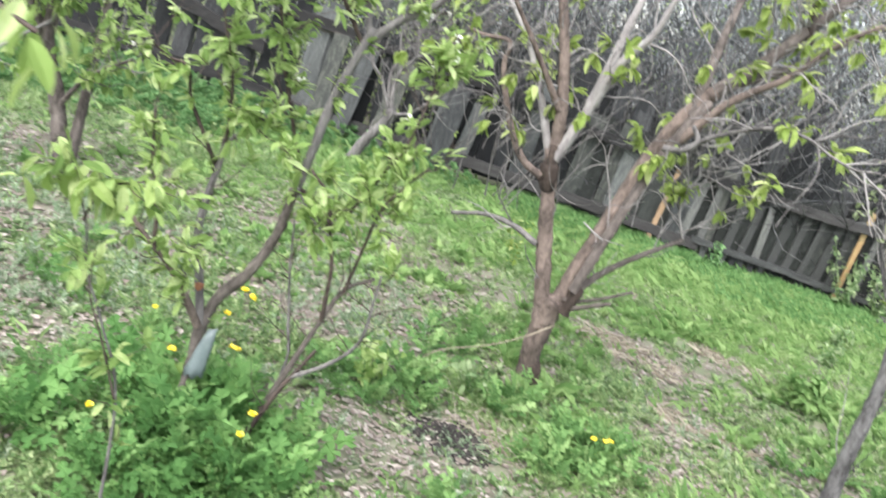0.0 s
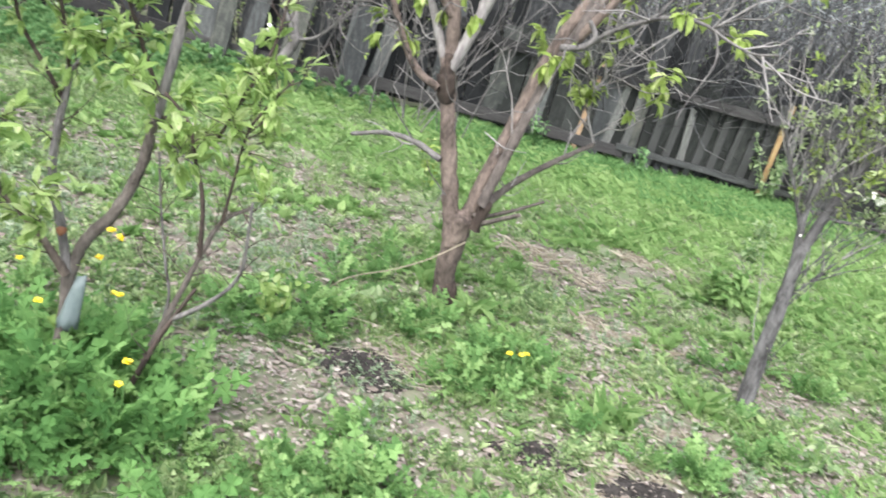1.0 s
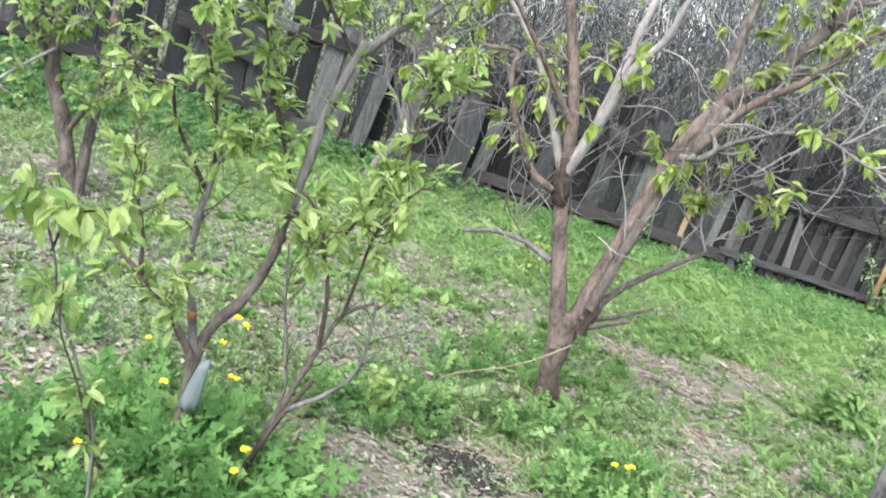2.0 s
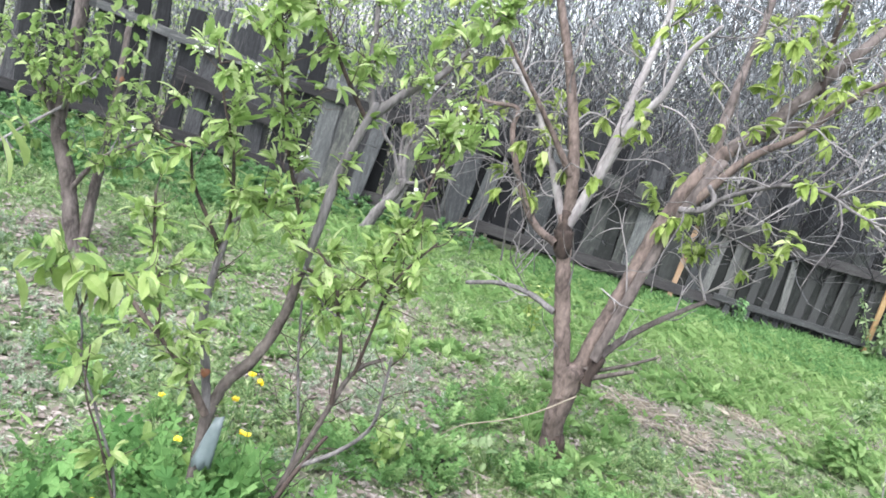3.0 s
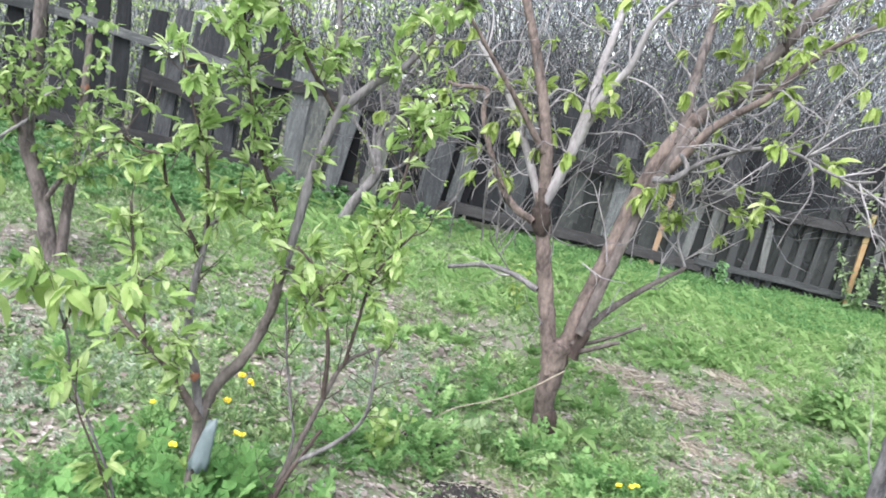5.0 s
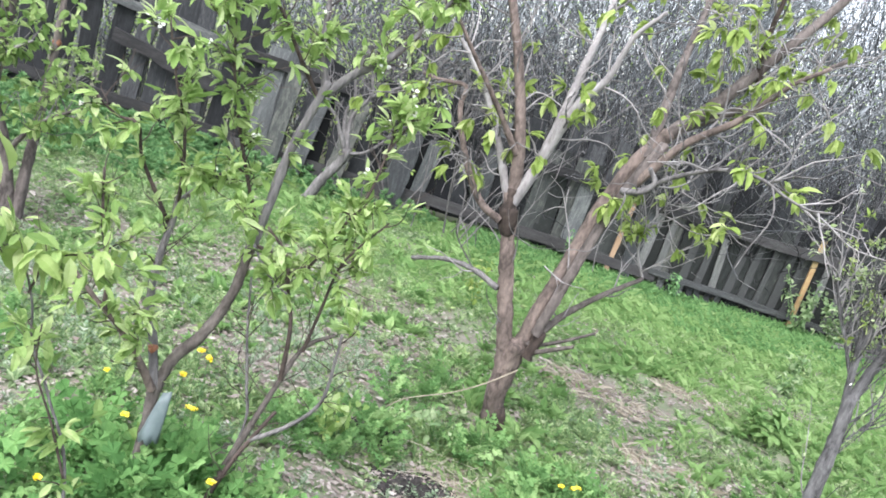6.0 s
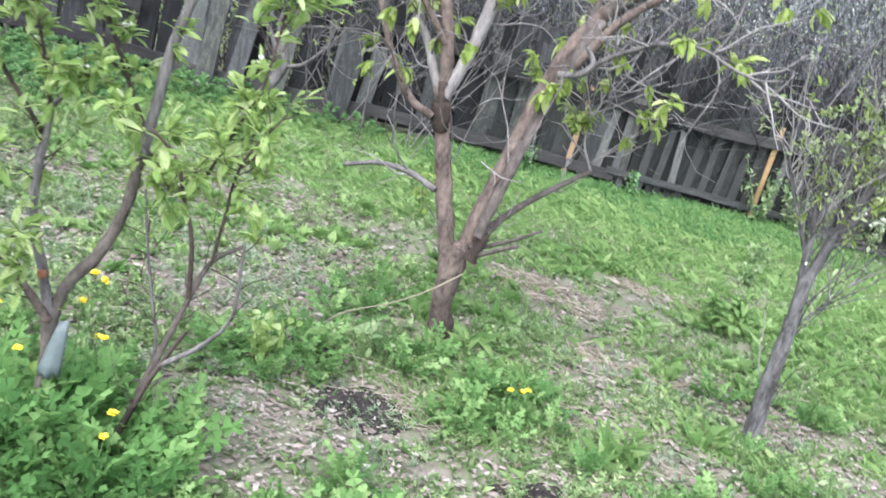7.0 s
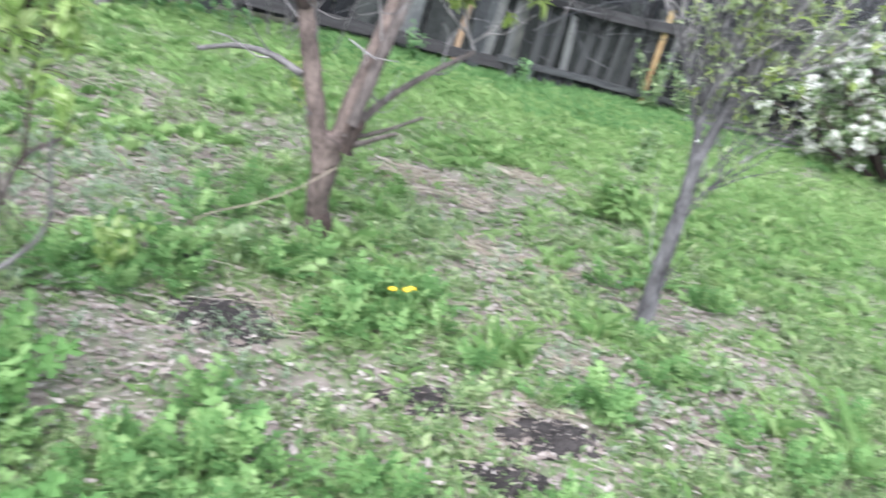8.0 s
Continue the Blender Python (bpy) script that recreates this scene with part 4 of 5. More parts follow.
# dry stalk caught on the forked tree
stalk = Geo()
tube(stalk, [(0.60, 4.08, 0.43), (0.45, 4.02, 0.32), (0.29, 3.95, 0.24), (0.08, 3.85, 0.17), (-0.06, 3.75, 0.05)], 0.0038, 0.0025, 6, 0.05)
solo("dry_stalk", stalk, M["straw"], "long pale dry stalk propped on the forked tree", "stalk", at=(0.60, 4.08, 0.43), smooth=True)


# ---- brush behind the fence ----
def brushwood(geo, count, x_range, y_range, tall, rng, thick=0.012, fan=0.5, forks=4):
    for _ in range(count):
        bx, by = rng.uniform(*x_range), rng.uniform(*y_range)
        h = tall * rng.uniform(0.45, 1.1)
        d = np.array((rng.normal(0, fan), rng.normal(0, fan * 0.6), 1.0))
        pts = [np.array((bx, by, 0.0))]
        for k in range(4):
            d = d + rng.normal(0, 0.16, 3)
            d /= np.linalg.norm(d)
            pts.append(pts[-1] + d * h / 4)
        tube(geo, pts, thick * rng.uniform(0.6, 1.3), 0.003, 3, h / 3.5)
        for _ in range(forks):
            i = rng.integers(1, 4)
            e = d + rng.normal(0, 0.55, 3)
            e /= np.linalg.norm(e)
            q = [pts[i] + (pts[i + 1] - pts[i]) * rng.random()]
            for k in range(3):
                e = e + rng.normal(0, 0.22, 3) + (0, 0, 0.08)
                e /= np.linalg.norm(e)
                q.append(q[-1] + e * h * rng.uniform(0.08, 0.17))
            tube(geo, q, thick * 0.45, 0.002, 3, h / 6)


rb = np.random.default_rng(17)
far_brush = Geo()
brushwood(far_brush, 420, (-9, 12), (12.2, 14), 4.4, rb, 0.013)
brushwood(far_brush, 800, (-14, 20), (14, 19), 7.0, rb, 0.022, 0.35, 6)
brushwood(far_brush, 700, (1.0, 16), (15, 19), 8.5, rb, 0.020, 0.40, 6)
brushwood(far_brush, 560, (-8, 26), (19, 25), 11.0, rb, 0.028, 0.35, 6)
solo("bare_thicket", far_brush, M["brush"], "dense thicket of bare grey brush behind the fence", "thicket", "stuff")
low_brush = Geo()
brushwood(low_brush, 1150, (-1.2, 9.5), (10.1, 11.6), 2.6, rb, 0.011, 0.75, 5)
brushwood(low_brush, 200, (-9, 0.0), (10.1, 11.5), 2.0, rb, 0.010, 0.7, 4)
brushwood(low_brush, 650, (-3, 9), (11.3, 13), 3.0, rb, 0.012, 0.6, 5)
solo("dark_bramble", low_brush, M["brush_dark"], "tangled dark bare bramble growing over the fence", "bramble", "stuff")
mid_brush = Geo()
brushwood(mid_brush, 16, (-1.4, 1.0), (8.3, 9.2), 2.4, rb, 0.010, 0.35, 5)
solo("bare_bush", mid_brush, M["bark_grey"], "bare grey bush with many upright stems before the fence", "bush", "stuff")


def leafy_mass(geo, count, x_range, y_range, z_range, shapes, size, rng):
    p = np.stack([rng.uniform(*x_range, count), rng.uniform(*y_range, count), rng.uniform(*z_range, count)], -1)
    spread(geo, shapes, p, frames=frames_along(rng.normal(0, 1, (count, 3)), rng), size=rng.uniform(*size, count), rng=rng)


far_leaves = Geo()
leafy_mass(far_leaves, 12000, (-9.5, -1.0), (9.5, 12.0), (0.1, 2.8), [small_leaf()], (0.04, 0.08), rb)
leafy_mass(far_leaves, 3200, (-1.0, 9), (10.4, 13), (1.0, 3.4), [small_leaf()], (0.03, 0.06), rb)
solo("thicket_leaves", far_leaves, M["plum"], "sparse fresh leaves of the thicket behind the fence", "leaves", "stuff")

# blossoming bush by the end of the fence
bloom = Tree("blossoming_bush", (6.55, 8.6, 0), "round bush covered in white blossom and young leaves", "bush", 83, "bark_dark")
for k in range(30):
    a, tilt = bloom.rng.uniform(0, 6.3), bloom.rng.uniform(0.15, 1.3)
    d = np.array((np.cos(a) * np.sin(tilt), np.sin(a) * np.sin(tilt), np.cos(tilt)))
    p = np.array((6.55, 8.6, -0.02)) + d * (0.04, 0.04, 0)
    bloom.limb([p, p + d * 0.65, p + d * 1.2 + (0, 0, 0.12), p + d * 1.75 + (0, 0, 0.05)], 0.020, 0.006, name="stem", sides=6)
bloom.twigs(9, 0.42, 0.005, 0.15, 0.25, 2, 0.3)
bloom.clothe([small_leaf(0.55, 0.14, d) for d in (0.1, 0.3)], "weed", 0.8, (4, 8), (0.05, 0.09), 0.9, 0.1)
bloom.clothe([small_leaf(0.9, 0.2, 0.1)], "white", 0.6, (30, 50), (0.035, 0.055), 1.5, whole=0.42, name="blossom", label="clusters of white blossom")

# heap of cut branches at the foot of the fence's end
for k in range(10):
    g = Geo()
    x0, y0, z0 = rs.uniform(4.7, 5.6), rs.uniform(9.1, 9.6), 0.02 + 0.012 * k
    a = rs.normal(0.1, 0.35)
    l = rs.uniform(0.5, 0.95)
    d = np.array((np.cos(a), np.sin(a) * 0.5, rs.normal(0, 0.06)))
    c0 = np.array((x0, y0, z0))
    tube(g, [c0 - d * l, c0 + (0, 0, 0.02), c0 + d * l], rs.uniform(0.010, 0.024), 0.007, 7, 0.12, 0.1, rng=rs)
    solo("cut_branch", g, M["bark_slate"], "dark cut branch lying in a heap by the fence", "branch", group="heap of cut branches", at=tuple(c0), smooth=True)


# ---- undergrowth ----
rp = np.random.default_rng(29)


def blob(x, y, cx, cy, r):
    return np.exp(-((x - cx) ** 2 + (y - cy) ** 2) / (2 * r * r))


BARE = [(-1.46, 2.83, 0.22), (-1.85, 3.32, 0.25), (-0.72, 4.08, 0.25), (-0.44, 5.87, 0.3), (-3.0, 5.07, 0.35), (1.73, 3.43, 0.2), (1.94, 3.22, 0.18), (1.38, 4.22, 0.17), (2.1, 4.44, 0.2), (-0.13, 5.04, 0.2), (1.31, 5.36, 0.33), (1.55, 4.45, 0.17), (1.4, 3.75, 0.198), (1.75, 3.25, 0.195), (2.35, 3.25, 0.18), (2.75, 3.6, 0.198), (0.28, 3.33, 0.18), (0.02, 3.68, 0.135), (1.1, 2.98, 0.198), (1.5, 2.85, 0.18), (-0.15, 3.15, 0.18), (0.25, 2.95, 0.198), (-0.3, 4.4, 0.273), (-0.9, 4.2, 0.273), (-1.7, 4.3, 0.312), (-2.5, 4, 0.312), (2.1, 3, 0.18), (-0.6, 5.3, 0.273), (0.4, 2.6, 0.135), (-2.2, 5.4, 0.312), (2.6, 4.3, 0.18), (0.05, 2.75, 0.108), (-0.33, 2.99, 0.18), (-0.09, 2.89, 0.18), (0.11, 2.69, 0.162), (-0.24, 2.65, 0.135), (-1.2, 5.62, 0.312), (-0.68, 4.95, 0.273), (2.46, 6.68, 0.234), (2.9, 6.43, 0.195), (1.73, 3.22, 0.162), (2.38, 4.13, 0.18), (2.96, 4.35, 0.18), (2.02, 5.87, 0.234)]
SOIL = [(0.30, 3.34, 0.20, 0.13), (0.0, 3.70, 0.14, 0.09), (1.05, 2.98, 0.16, 0.08), (1.50, 2.88, 0.16, 0.09), (1.28, 2.62, 0.14, 0.07)]


def bareness(x, y):
    b = np.zeros(len(x))
    for cx, cy, r in BARE:
        b = np.maximum(b, blob(x, y, cx, cy, r))
    return b


def lushness(x, y):
    """How much grass: thick towards the fence on the open side."""
    return np.clip((y - 4.9) / 2.2 + (x - 1.0) * 0.25, 0, 1)


def scatter(count, x_range, y_range, keep):
    x, y = rp.uniform(*x_range, count), rp.uniform(*y_range, count)
    out = np.maximum(np.maximum(-1.2 - 0.62 * y - x, x - 1.8 - 0.66 * y), 1.6 - y)
    k = rp.random(len(x)) < keep(x, y) * np.clip(1 - 0.8 * out, 0.08, 1)
    x, y = x[k], y[k]
    return np.stack([x, y, ground_z(x, y)], -1)


# dark turned soil
for cx, cy, rx, ry in SOIL:
    n = 17
    u, w = np.meshgrid(np.linspace(-1, 1, n), np.linspace(-1, 1, n), indexing="ij")
    rr = np.sqrt(u * u + w * w)
    X, Y = cx + u * rx * 1.3, cy + w * ry * 1.3
    lump = rp.normal(0, 0.011, X.shape)
    Z = ground_z(X, Y) + np.clip(1 - rr ** 1.5, -0.6, 1) * 0.045 + lump * (rr < 1)
    i, j = np.meshgrid(np.arange(n - 1), np.arange(n - 1), indexing="ij")
    q = i * n + j
    g = Geo().add(np.stack([X, Y, Z], -1).reshape(-1, 3), np.vstack([np.stack([q, q + n, q + n + 1], -1).reshape(-1, 3), np.stack([q, q + n + 1, q + 1], -1).reshape(-1, 3)]))
    solo("soil_mound", g, M["loam"], "low mound of dark loose turned soil", "soil", group="soil mounds", at=(cx, cy, 0))

# dead leaves
curl = []
for k in range(8):
    v = np.array([(-0.4, -0.3, 0), (0.4, -0.25, 0), (0.7, 0.2, 0), (0.1, 0.38, 0), (-0.65, 0.15, 0), (0, 0, 0)]) * rp.uniform(0.6, 1.25, (6, 1)) * (1, rp.uniform(0.5, 1.0), 1)
    v[:, 2] = rp.normal(0.02, 0.09, 6)
    curl.append((v, np.array([(5, 0, 1), (5, 1, 2), (5, 2, 3), (5, 3, 4), (5, 4, 0)])))
at = scatter(520000, (-7.5, 8.5), (-3, 9.3), lambda x, y: np.clip(0.22 + 1.05 * bareness(x, y) + 0.35 * patchy(x, y, 1.3, 3.0) - 0.5 * lushness(x, y), 0.03, 1))
at[:, 2] += rp.uniform(0.004, 0.026, len(at))
dead = spread(Geo(), curl, at, rp.uniform(0, 6.3, len(at)), np.clip(rp.lognormal(-3.88, 0.5, len(at)), 0, 0.042), rng=rp)
for cx, cy, rx, ry in SOIL:
    a, r = rp.uniform(0, 6.3, 46), np.sqrt(rp.random(46)) * 0.95
    X, Y = cx + rx * r * np.cos(a), cy + ry * r * np.sin(a)
    crumbs = np.stack([X, Y, ground_z(X, Y) + np.clip(1 - r ** 1.5, 0, 1) * 0.045 + 0.016], -1)
    spread(dead, curl, crumbs, rp.uniform(0, 6.3, 46), rp.uniform(0.007, 0.022, 46), rng=rp)
solo("leaf_litter", dead, M["litter"], "grey-brown dead leaves strewn over the ground", "leaf litter", "stuff")
sticks = Geo()
for k in range(420):
    x0, y0 = rp.uniform(-3, 4), rp.uniform(2, 6.5)
    if k < 70:
        x0, y0 = 0.42 + rp.normal(0, 0.12), 3.5 + rp.normal(0, 0.10)
    a, l = rp.uniform(0, 6.3), rp.uniform(0.04, 0.14)
    p = np.array((x0, y0, ground_z(x0, y0) + rp.uniform(0.015, 0.05)))
    d = np.array((np.cos(a), np.sin(a), rp.normal(0, 0.12))) * l
    tube(sticks, [p - d, p + rp.normal(0, 0.01, 3), p + d], rp.uniform(0.001, 0.0028), 0.0008, 4, 0.1)
solo("dry_straws", sticks, M["straw"], "scattered dry straws and thin twigs", "straw", "stuff")

# grass
tufts = [tuft(rp, 9, 1.1, 0.027, 0.45) for _ in range(8)]
at = scatter(140000, (-7.5, 8.5), (-3, 9.4), lambda x, y: np.clip(0.14 + 0.42 * lushness(x, y) + 0.55 * patchy(x, y, 0.9, 7.0) + 0.75 * patchy(x, y, 3.1, 9.0) - 0.45 * bareness(x, y), 0.04, 0.9))
lawn = spread(Geo(), tufts, at, rp.uniform(0, 6.3, len(at)), np.clip(rp.lognormal(-3.02, 0.55, len(at)), 0, 0.13) * (0.8 + 0.35 * lushness(at[:, 0], at[:, 1])), rng=rp)
solo("grass", lawn, M["grass"], "thick uneven spring grass", "grass", "stuff")

long_tufts = [tuft(rp, 14, 0.9, 0.017, 0.4) for _ in range(6)]
at = scatter(9000, (0.2, 7.5), (6.6, 9.75), lambda x, y: np.clip(0.15 + 0.6 * (y - 8.0 - 0.1 * x) + 0.5 * patchy(x, y, 0.8, 13.0), 0.0, 0.95))
verge = spread(Geo(), long_tufts, at, rp.uniform(0, 6.3, len(at)), rp.uniform(0.07, 0.15, len(at)), rng=rp)
solo("long_grass", verge, M["deep"], "long deep green grass along the fence", "grass", "stuff")

# rougher grass round about
x, y = rp.uniform(-9, 10.5, 12000), rp.uniform(-4.0, 9.3, 12000)
k = np.maximum(np.maximum(-1.2 - 0.62 * y - x, x - 1.8 - 0.66 * y), 1.6 - y) > rp.uniform(0.1, 0.9, len(x))
at = np.stack([x[k], y[k], ground_z(x[k], y[k])], -1)
rough = spread(Geo(), tufts, at, rp.uniform(0, 6.3, len(at)), rp.uniform(0.08, 0.18, len(at)), rng=rp)
solo("rough_grass", rough, M["grass"], "rough uneven grass round the orchard", "grass", "stuff")

# low weeds with broad leaves, and small feathery ones
weeds = [rosette(rp, rp.integers(7, 12), [small_leaf(w, 0.1, d) for w in (0.26, 0.5) for d in (0.1, 0.35)], (0.15, 1.0)) for _ in range(8)]
at = scatter(122000, (-7.5, 8.5), (-3, 9.3), lambda x, y: np.clip(0.5 + 0.65 * patchy(x, y, 1.1, 11.0) + 0.6 * patchy(x, y, 3.1, 2.0) - 0.45 * bareness(x, y), 0.05, 0.95) * (1 - 0.3 * lushness(x, y)))
low = spread(Geo(), weeds, at, rp.uniform(0, 6.3, len(at)), np.clip(rp.lognormal(-3.22, 0.36, len(at)), 0, 0.07), rng=rp)
solo("low_weeds", low, M["weed"], "low broad-leaved green weeds", "weeds", "stuff")
sprigs = [rosette(rp, rp.integers(5, 9), [small_leaf(w, 0.1, d) for w in (0.3, 0.55) for d in (0.1, 0.4)], (0.3, 1.3)) for _ in range(8)]
at = scatter(32000, (-3.0, 3.6), (1.5, 4.6), lambda x, y: np.clip(0.42 + 0.6 * patchy(x, y, 1.7, 31.0) + 0.35 * patchy(x, y, 4.0, 5.0) - 0.8 * bareness(x, y), 0.02, 0.9))
young_weeds = spread(Geo(), sprigs, at, rp.uniform(0, 6.3, len(at)), np.clip(rp.lognormal(-3.2, 0.35, len(at)), 0, 0.075), rng=rp)
solo("weed_seedlings", young_weeds, M["feather"], "grey-green weed seedlings among the dead leaves", "weeds", "stuff")
feather = [rosette(rp, 8, [fern_leaf(rp) for _ in range(5)], (0.25, 1.25)) for _ in range(6)]
at = scatter(52000, (-7.5, 8.5), (-3, 7.5), lambda x, y: np.clip(0.34 + 0.7 * patchy(x, y, 1.4, 19.0) - 0.4 * bareness(x, y) - 0.3 * lushness(x, y), 0.02, 0.95))
fine = spread(Geo(), feather, at, rp.uniform(0, 6.3, len(at)), np.clip(rp.lognormal(-2.6, 0.35, len(at)), 0, 0.14), rng=rp)
solo("feathery_weeds", fine, M["feather"], "small feathery-leaved green weeds", "weeds", "stuff")

at = scatter(5500, (-3.4, 3.4), (1.5, 5.2), lambda x, y: np.clip(0.25 + 0.9 * patchy(x, y, 1.3, 41.0) + 0.25 * bareness(x, y) - 0.16 * (x + 0.8), 0.0, 0.8))
grey_green = spread(Geo(), feather, at, rp.uniform(0, 6.3, len(at)), np.clip(rp.lognormal(-2.75, 0.3, len(at)), 0, 0.11), rng=rp)
solo("grey_green_weeds", grey_green, M["sage"], "low grey-green feathery weeds between dead leaves", "weeds", "stuff")

# patches of broader weeds in the grass
herbs = [rosette(rp, 12, [small_leaf(w, 0.12, d) for w in (0.4, 0.6) for d in (0.15, 0.4)], (0.25, 1.3)) for _ in range(6)]
herb_meshes = []
for v, t in herbs:
    me = Geo().add(v, np.where(t % 4 == 0, 0, t)).mesh("rosette")
    me.materials.append(M["herb"])
    herb_meshes.append(me)
for cx, cy in zip(rp.uniform(-3.2, 5.2, 78), rp.uniform(4.4, 8.8, 78)):
    clump = thing("weed_clump", (float(cx), float(cy), float(ground_z(cx, cy))), "clump of bright green broad-leaved weeds in the grass", "weeds", "weed clumps")
    width = rp.uniform(0.06, 0.2)
    for k in range(int(rp.integers(6, 24))):
        dx, dy = rp.normal(0, width, 2)
        ob = new("rosette", herb_meshes[rp.integers(len(herb_meshes))])
        ob.parent = clump
        ob.matrix_local = Matrix.Translation((dx, dy, float(ground_z(cx + dx, cy + dy) - ground_z(cx, cy)))) @ Euler((0, 0, rp.uniform(0, 6.3))).to_matrix().to_4x4() @ Matrix.Scale(rp.uniform(0.05, 0.12), 4)

# tall nettles along the fence and beneath the back trees
at = scatter(3600, (-7, 1.6), (6.4, 9.2), lambda x, y: np.clip(0.05 + 0.55 * (y - 7.6) - 0.4 * (x + 2.2) + 0.8 * patchy(x, y, 0.8, 5.0), 0, 0.9))
tall = [rosette(rp, 18, [small_leaf(0.55, 0.12, d) for d in (0.1, 0.4)], (0.2, 1.5), (0.4, 0.7)) for _ in range(5)]
at = np.vstack([at[rp.random(len(at)) < k] + (0, 0, h) for h, k in ((0.02, 1.0), (0.09, 0.6), (0.17, 0.3))])
spread_n = spread(Geo(), tall, at + rp.normal(0, 0.04, at.shape) * (1, 1, 0.4), rp.uniform(0, 6.3, len(at)), rp.uniform(0.07, 0.13, len(at)), rng=rp)
solo("nettles", spread_n, M["nettle"], "tall dark green nettles along the fence", "nettles", "stuff")

# celandine: each plant a thing, some in flower
lobes = []
for k in range(8):
    lobes.append(Geo().add(*cut_leaf(rp)).mesh("leaf"))
    lobes[-1].materials.append(M["lobed"])
deep_lobes = []
for me in lobes:
    deep_lobes.append(me.copy())
    deep_lobes[-1].materials[0] = M["deep_lobed"]
CLUMPS = [(-0.60, 2.33, 0.24, 22), (-0.95, 2.75, 0.25, 8), (0.92, 3.45, 0.20, 13), (0.62, 3.75, 0.2, 7), (0.10, 2.30, 0.22, 14), (0.42, 2.20, 0.18, 7), (0.80, 2.30, 0.22, 9), (0.05, 3.95, 0.25, 9), (0.35, 4.05, 0.22, 7), (-0.25, 3.45, 0.14, 5), (1.75, 3.05, 0.14, 4), (2.7, 3.1, 0.22, 5), (2.3, 3.5, 0.18, 3), (2.55, 4.15, 0.25, 4), (-1.5, 3.4, 0.4, 7), (1.3, 2.45, 0.2, 4), (-1.2, 3.0, 0.25, 3)]
FLOWERS = [(-0.57, 2.61, 0.61), (-0.61, 2.63, 0.62), (-0.69, 2.76, 0.45), (-0.97, 2.76, 0.37), (-0.79, 2.55, 0.34), (-0.70, 2.97, 0.22), (-0.67, 2.95, 0.23), (-0.38, 2.31, 0.35), (-0.415, 2.36, 0.23), (-0.15, 3.44, 0.13), (-0.94, 2.33, 0.15), (0.95, 3.49, 0.17), (0.98, 3.52, 0.17), (0.90, 3.50, 0.16)]


def celandine(x, y, size, flowers=0, name="celandine", steep=0.25, high=0.0, kinds=lobes):
    z = float(ground_z(x, y))
    ob = thing(name, (x, y, z), "celandine with lobed green leaves" + (" and yellow flowers" if flowers else "") + " on the ground", "plant", "celandine plants")
    n = int(rp.integers(9, 15))
    yaw, el = rp.uniform(0, 6.3, n), rp.uniform(steep, 1.3, n)
    d = np.stack([np.cos(yaw) * np.cos(el), np.sin(yaw) * np.cos(el), np.sin(el)], -1)
    for p, f in zip(d, frames_along(d, rp)):
        leaf = new("leaf", kinds[rp.integers(8)])
        leaf.parent = ob
        leaf.matrix_local = Matrix.Translation(p * 0.02) @ Matrix(f.tolist()).to_4x4() @ Matrix.Scale(size * rp.uniform(0.7, 1.15), 4)
    for k in range(flowers):
        top = np.array((x + (rp.normal(0, 0.03) if k else 0), y + (rp.normal(0, 0.03) if k else 0), high or z + size * rp.uniform(0.9, 1.1)))
        g = Geo()
        tube(g, [(x, y, z), (x + rp.normal(0, 0.01), y, z + size * 0.5), top], 0.0022, 0.0015, 5, 0.05)
        stem = part("flower_stem", g, M["lobed"], ob)
        a = np.arange(9) * 0.698 + rp.uniform(0, 1)
        e = np.stack([np.cos(a), np.sin(a), np.where(np.arange(9) % 2, 0.35, 0.9)], -1)
        g = spread(Geo(), [leaf_shape(0.85, 0.15, 0.1, 0.95)], np.tile(top, (9, 1)), frames=frames_along(e, rp), size=rp.uniform(0.015, 0.020, 9), rng=rp)
        part("flower", g, M["yellow"], ob, "bright yellow flower")
    return ob


for cx, cy, r, n in CLUMPS:
    for k in range(n):
        big = n > 20
        celandine(cx + rp.normal(0, r), cy + rp.normal(0, r), rp.uniform(0.17, 0.29) if big else rp.uniform(0.11, 0.20), steep=0.45 if big else 0.25, kinds=deep_lobes if big else lobes)
for x, y, high in FLOWERS:
    celandine(x, y, min(0.30, max(0.13, high * 0.75)), 1, steep=0.5 if high > 0.25 else 0.25, high=high, kinds=deep_lobes if high > 0.2 else lobes)


# single larger plants
def tuft_plant(x, y, size, n, lean, width, label, mat, name="grass_tuft", base=0.12):
    z = float(ground_z(x, y))
    v, t = tuft(rp, n, lean, width, base)
    return solo(name, Geo().add(v * size + (x, y, z - 0.01), t), M[mat], label, "plant", group="grass tufts", at=(x, y, z))


for x, y, s in ((1.91, 3.74, 0.22), (1.40, 3.42, 0.21), (1.33, 3.33, 0.22), (1.46, 3.36, 0.18), (0.55, 4.05, 0.2), (0.72, 4.2, 0.2), (0.45, 4.4, 0.2), (2.5, 3.15, 0.2), (1.02, 3.9, 0.16), (2.75, 3.0, 0.22), (2.9, 3.2, 0.2), (0.95, 4.05, 0.15)):
    tuft_plant(x, y, s, 34, 0.9, 0.045, "tuft of broad green blades on the ground", "herb")


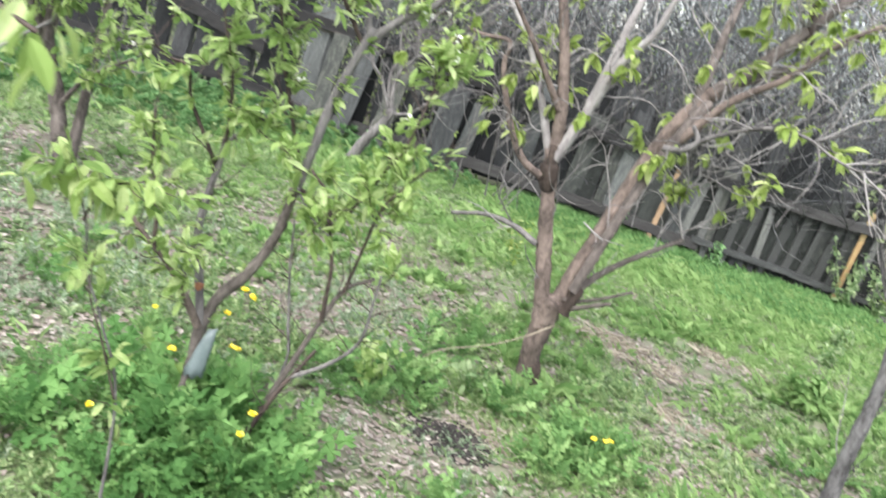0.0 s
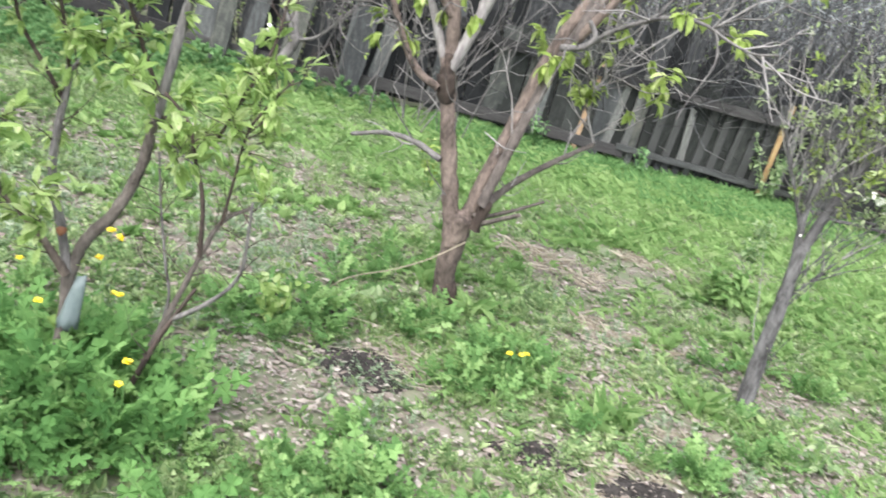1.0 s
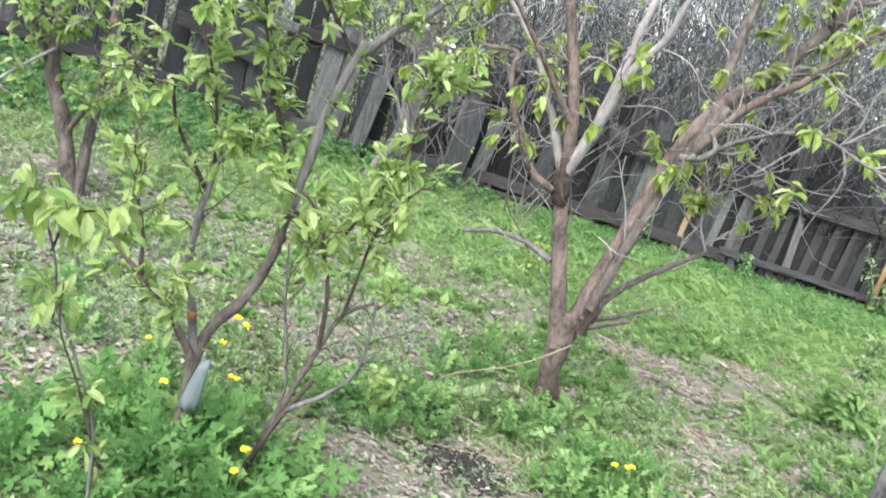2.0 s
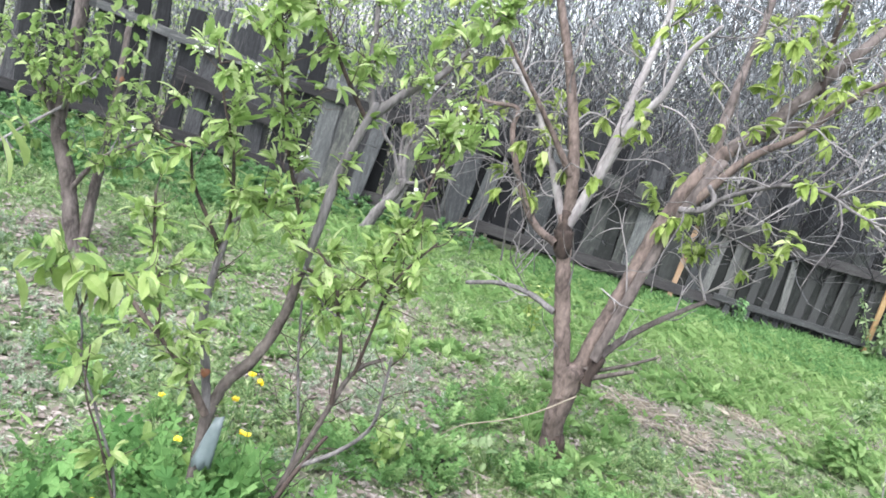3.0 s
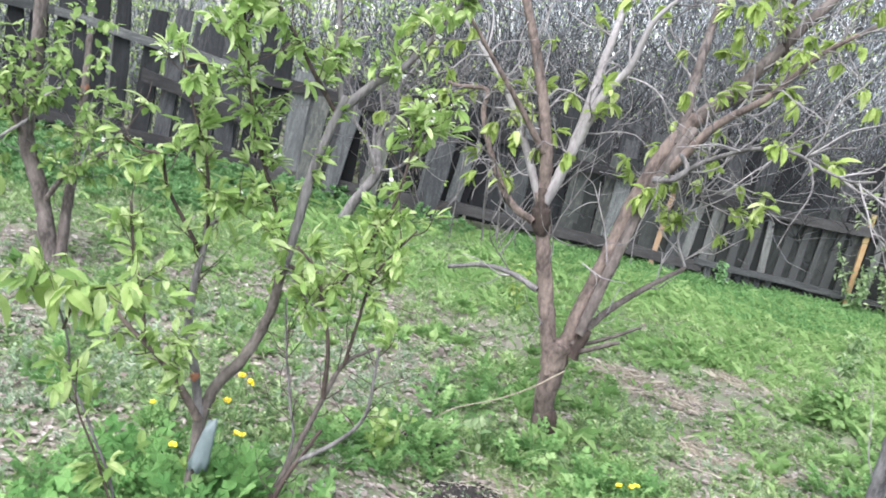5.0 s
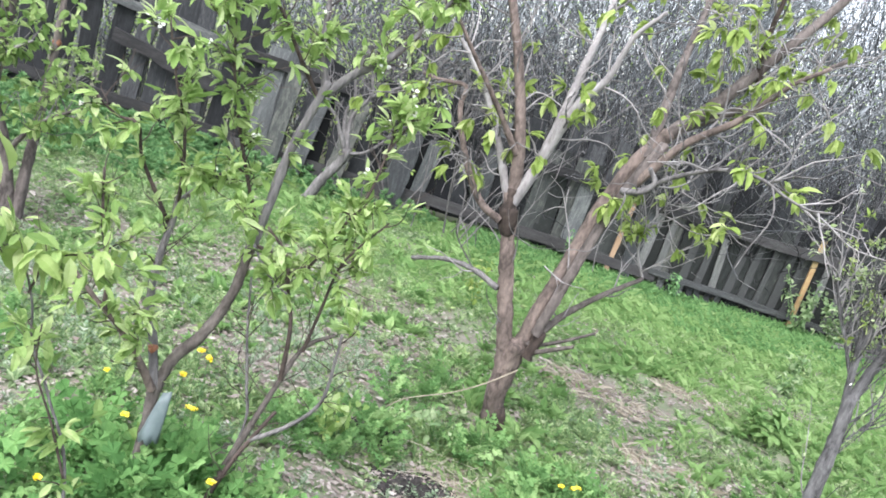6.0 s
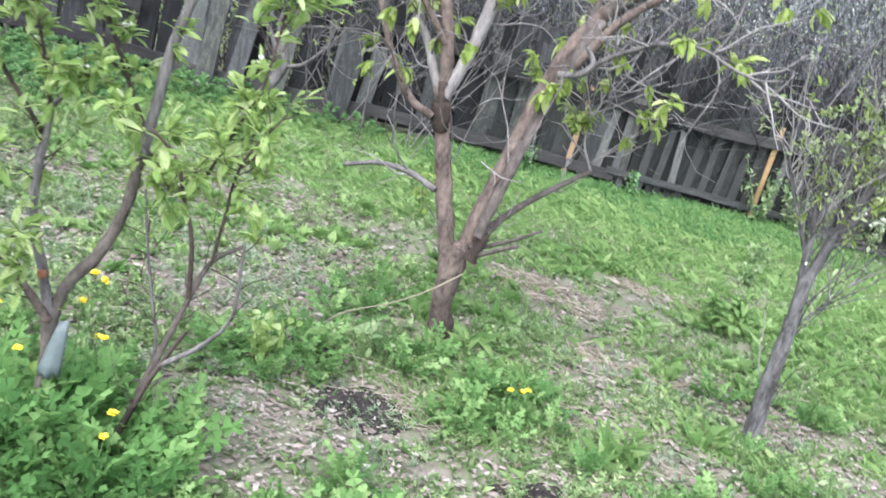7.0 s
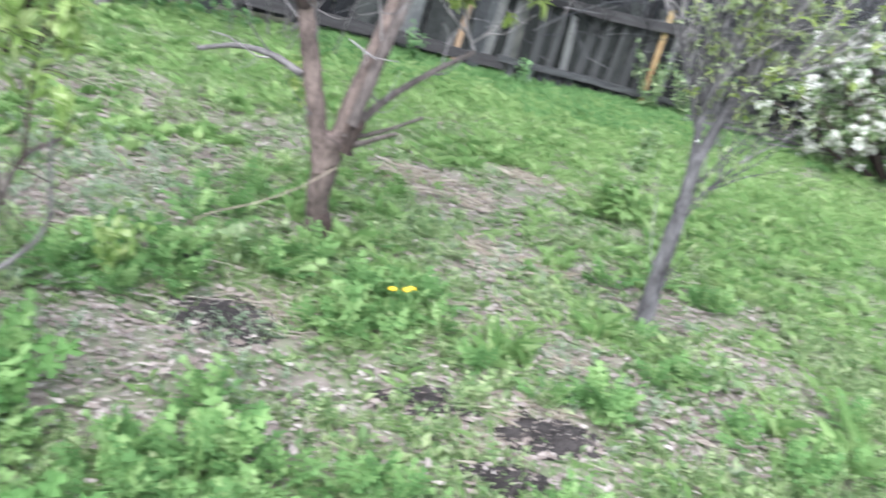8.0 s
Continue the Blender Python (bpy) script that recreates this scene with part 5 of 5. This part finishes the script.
dry = Geo()
for cx, cy, sx, sy, n in ((1.32, 5.36, 0.22, 0.16, 12), (1.55, 4.42, 0.14, 0.10, 4), (1.4, 3.75, 0.10, 0.08, 2), (2.0, 5.85, 0.15, 0.10, 4), (1.42, 3.02, 0.12, 0.06, 4), (1.25, 2.78, 0.08, 0.05, 2), (0.50, 3.50, 0.10, 0.06, 4), (1.72, 3.40, 0.08, 0.05, 2)):
    for k in range(n):
        x, y = rp.normal(cx, sx), rp.normal(cy, sy)
        v, t = tuft(rp, 40, 1.8, 0.012, 0.6)
        dry.add(v * rp.uniform(0.05, 0.08) * (1.0 if cy < 4.0 else 1.5) * (1, 1, 0.6) + (x, y, float(ground_z(x, y)) + 0.005), t)
solo("dry_grass", dry, M["straw"], "flattened dry straw-coloured grass between the weeds", "grass", "stuff")


def leafy_plant(x, y, tall, count, label, mat="weed", shapes=None, size=(0.035, 0.06)):
    """An upright weed: a stem with leaves up its length."""
    z = float(ground_z(x, y))
    ob = thing("leafy_weed", (x, y, z), label, "plant", "upright weeds")
    for k in range(count):
        a = rp.uniform(0, 6.3)
        r = tall * rp.uniform(0.1, 0.55)
        top = np.array((x + r * np.cos(a), y + r * np.sin(a), z + tall * rp.uniform(0.55, 1.05)))
        mid = np.array((x, y, z)) * 0.5 + top * 0.5
        g = Geo()
        tube(g, [(x, y, z), mid + rp.normal(0, 0.01, 3), top], 0.004, 0.002, 5, 0.08)
        stem = part("stem", g, M["lobed"], ob)
        n = int(14 * tall / 0.3)
        u = rp.uniform(0.2, 1, n)[:, None]
        p = np.array((x, y, z)) * (1 - u) + top * u + rp.normal(0, 0.02, (n, 3)) * (1, 1, 0.3)
        g = spread(Geo(), shapes or broad, p, frames=frames_along(rp.normal(0, 1, (n, 3)) + (0, 0, 0.4), rp), size=rp.uniform(*size, n), rng=rp)
        part("leaves", g, M[mat], stem)
    return ob


leafy_plant(2.47, 5.55, 0.26, 9, "bright green upright leafy weed in the grass", "herb", size=(0.05, 0.09))
leafy_plant(2.64, 5.72, 0.24, 7, "bright green upright leafy weed in the grass", "herb", size=(0.05, 0.09))
leafy_plant(3.30, 7.45, 0.30, 8, "pale green upright leafy weed in the grass", "weed", size=(0.035, 0.07))
leafy_plant(3.05, 6.9, 0.25, 6, "pale green upright leafy weed in the grass", "weed", size=(0.035, 0.07))
leafy_plant(0.34, 6.4, 0.5, 3, "thin young shoot with yellowish-green leaves", "young")
leafy_plant(-0.20, 3.50, 0.26, 6, "yellowish-green leafy weed beside the turned soil", "plum", size=(0.04, 0.07))
leafy_plant(2.35, 3.4, 0.18, 5, "green leafy weed beside the slender tree", "weed")
leafy_plant(0.3, 3.8, 0.2, 4, "green leafy weed beside the turned soil", "weed")
leafy_plant(4.0, 9.45, 0.75, 6, "shrubby green shoots beside the fence stake", "weed", size=(0.04, 0.08))
leafy_plant(4.35, 9.4, 0.6, 6, "shrubby green shoots beside the fence", "weed", size=(0.04, 0.08))
leafy_plant(1.3, 9.2, 0.5, 5, "green weed at the foot of the fence", "nettle")
leafy_plant(2.5, 9.35, 0.35, 5, "dark green weed at the foot of the fence", "nettle")
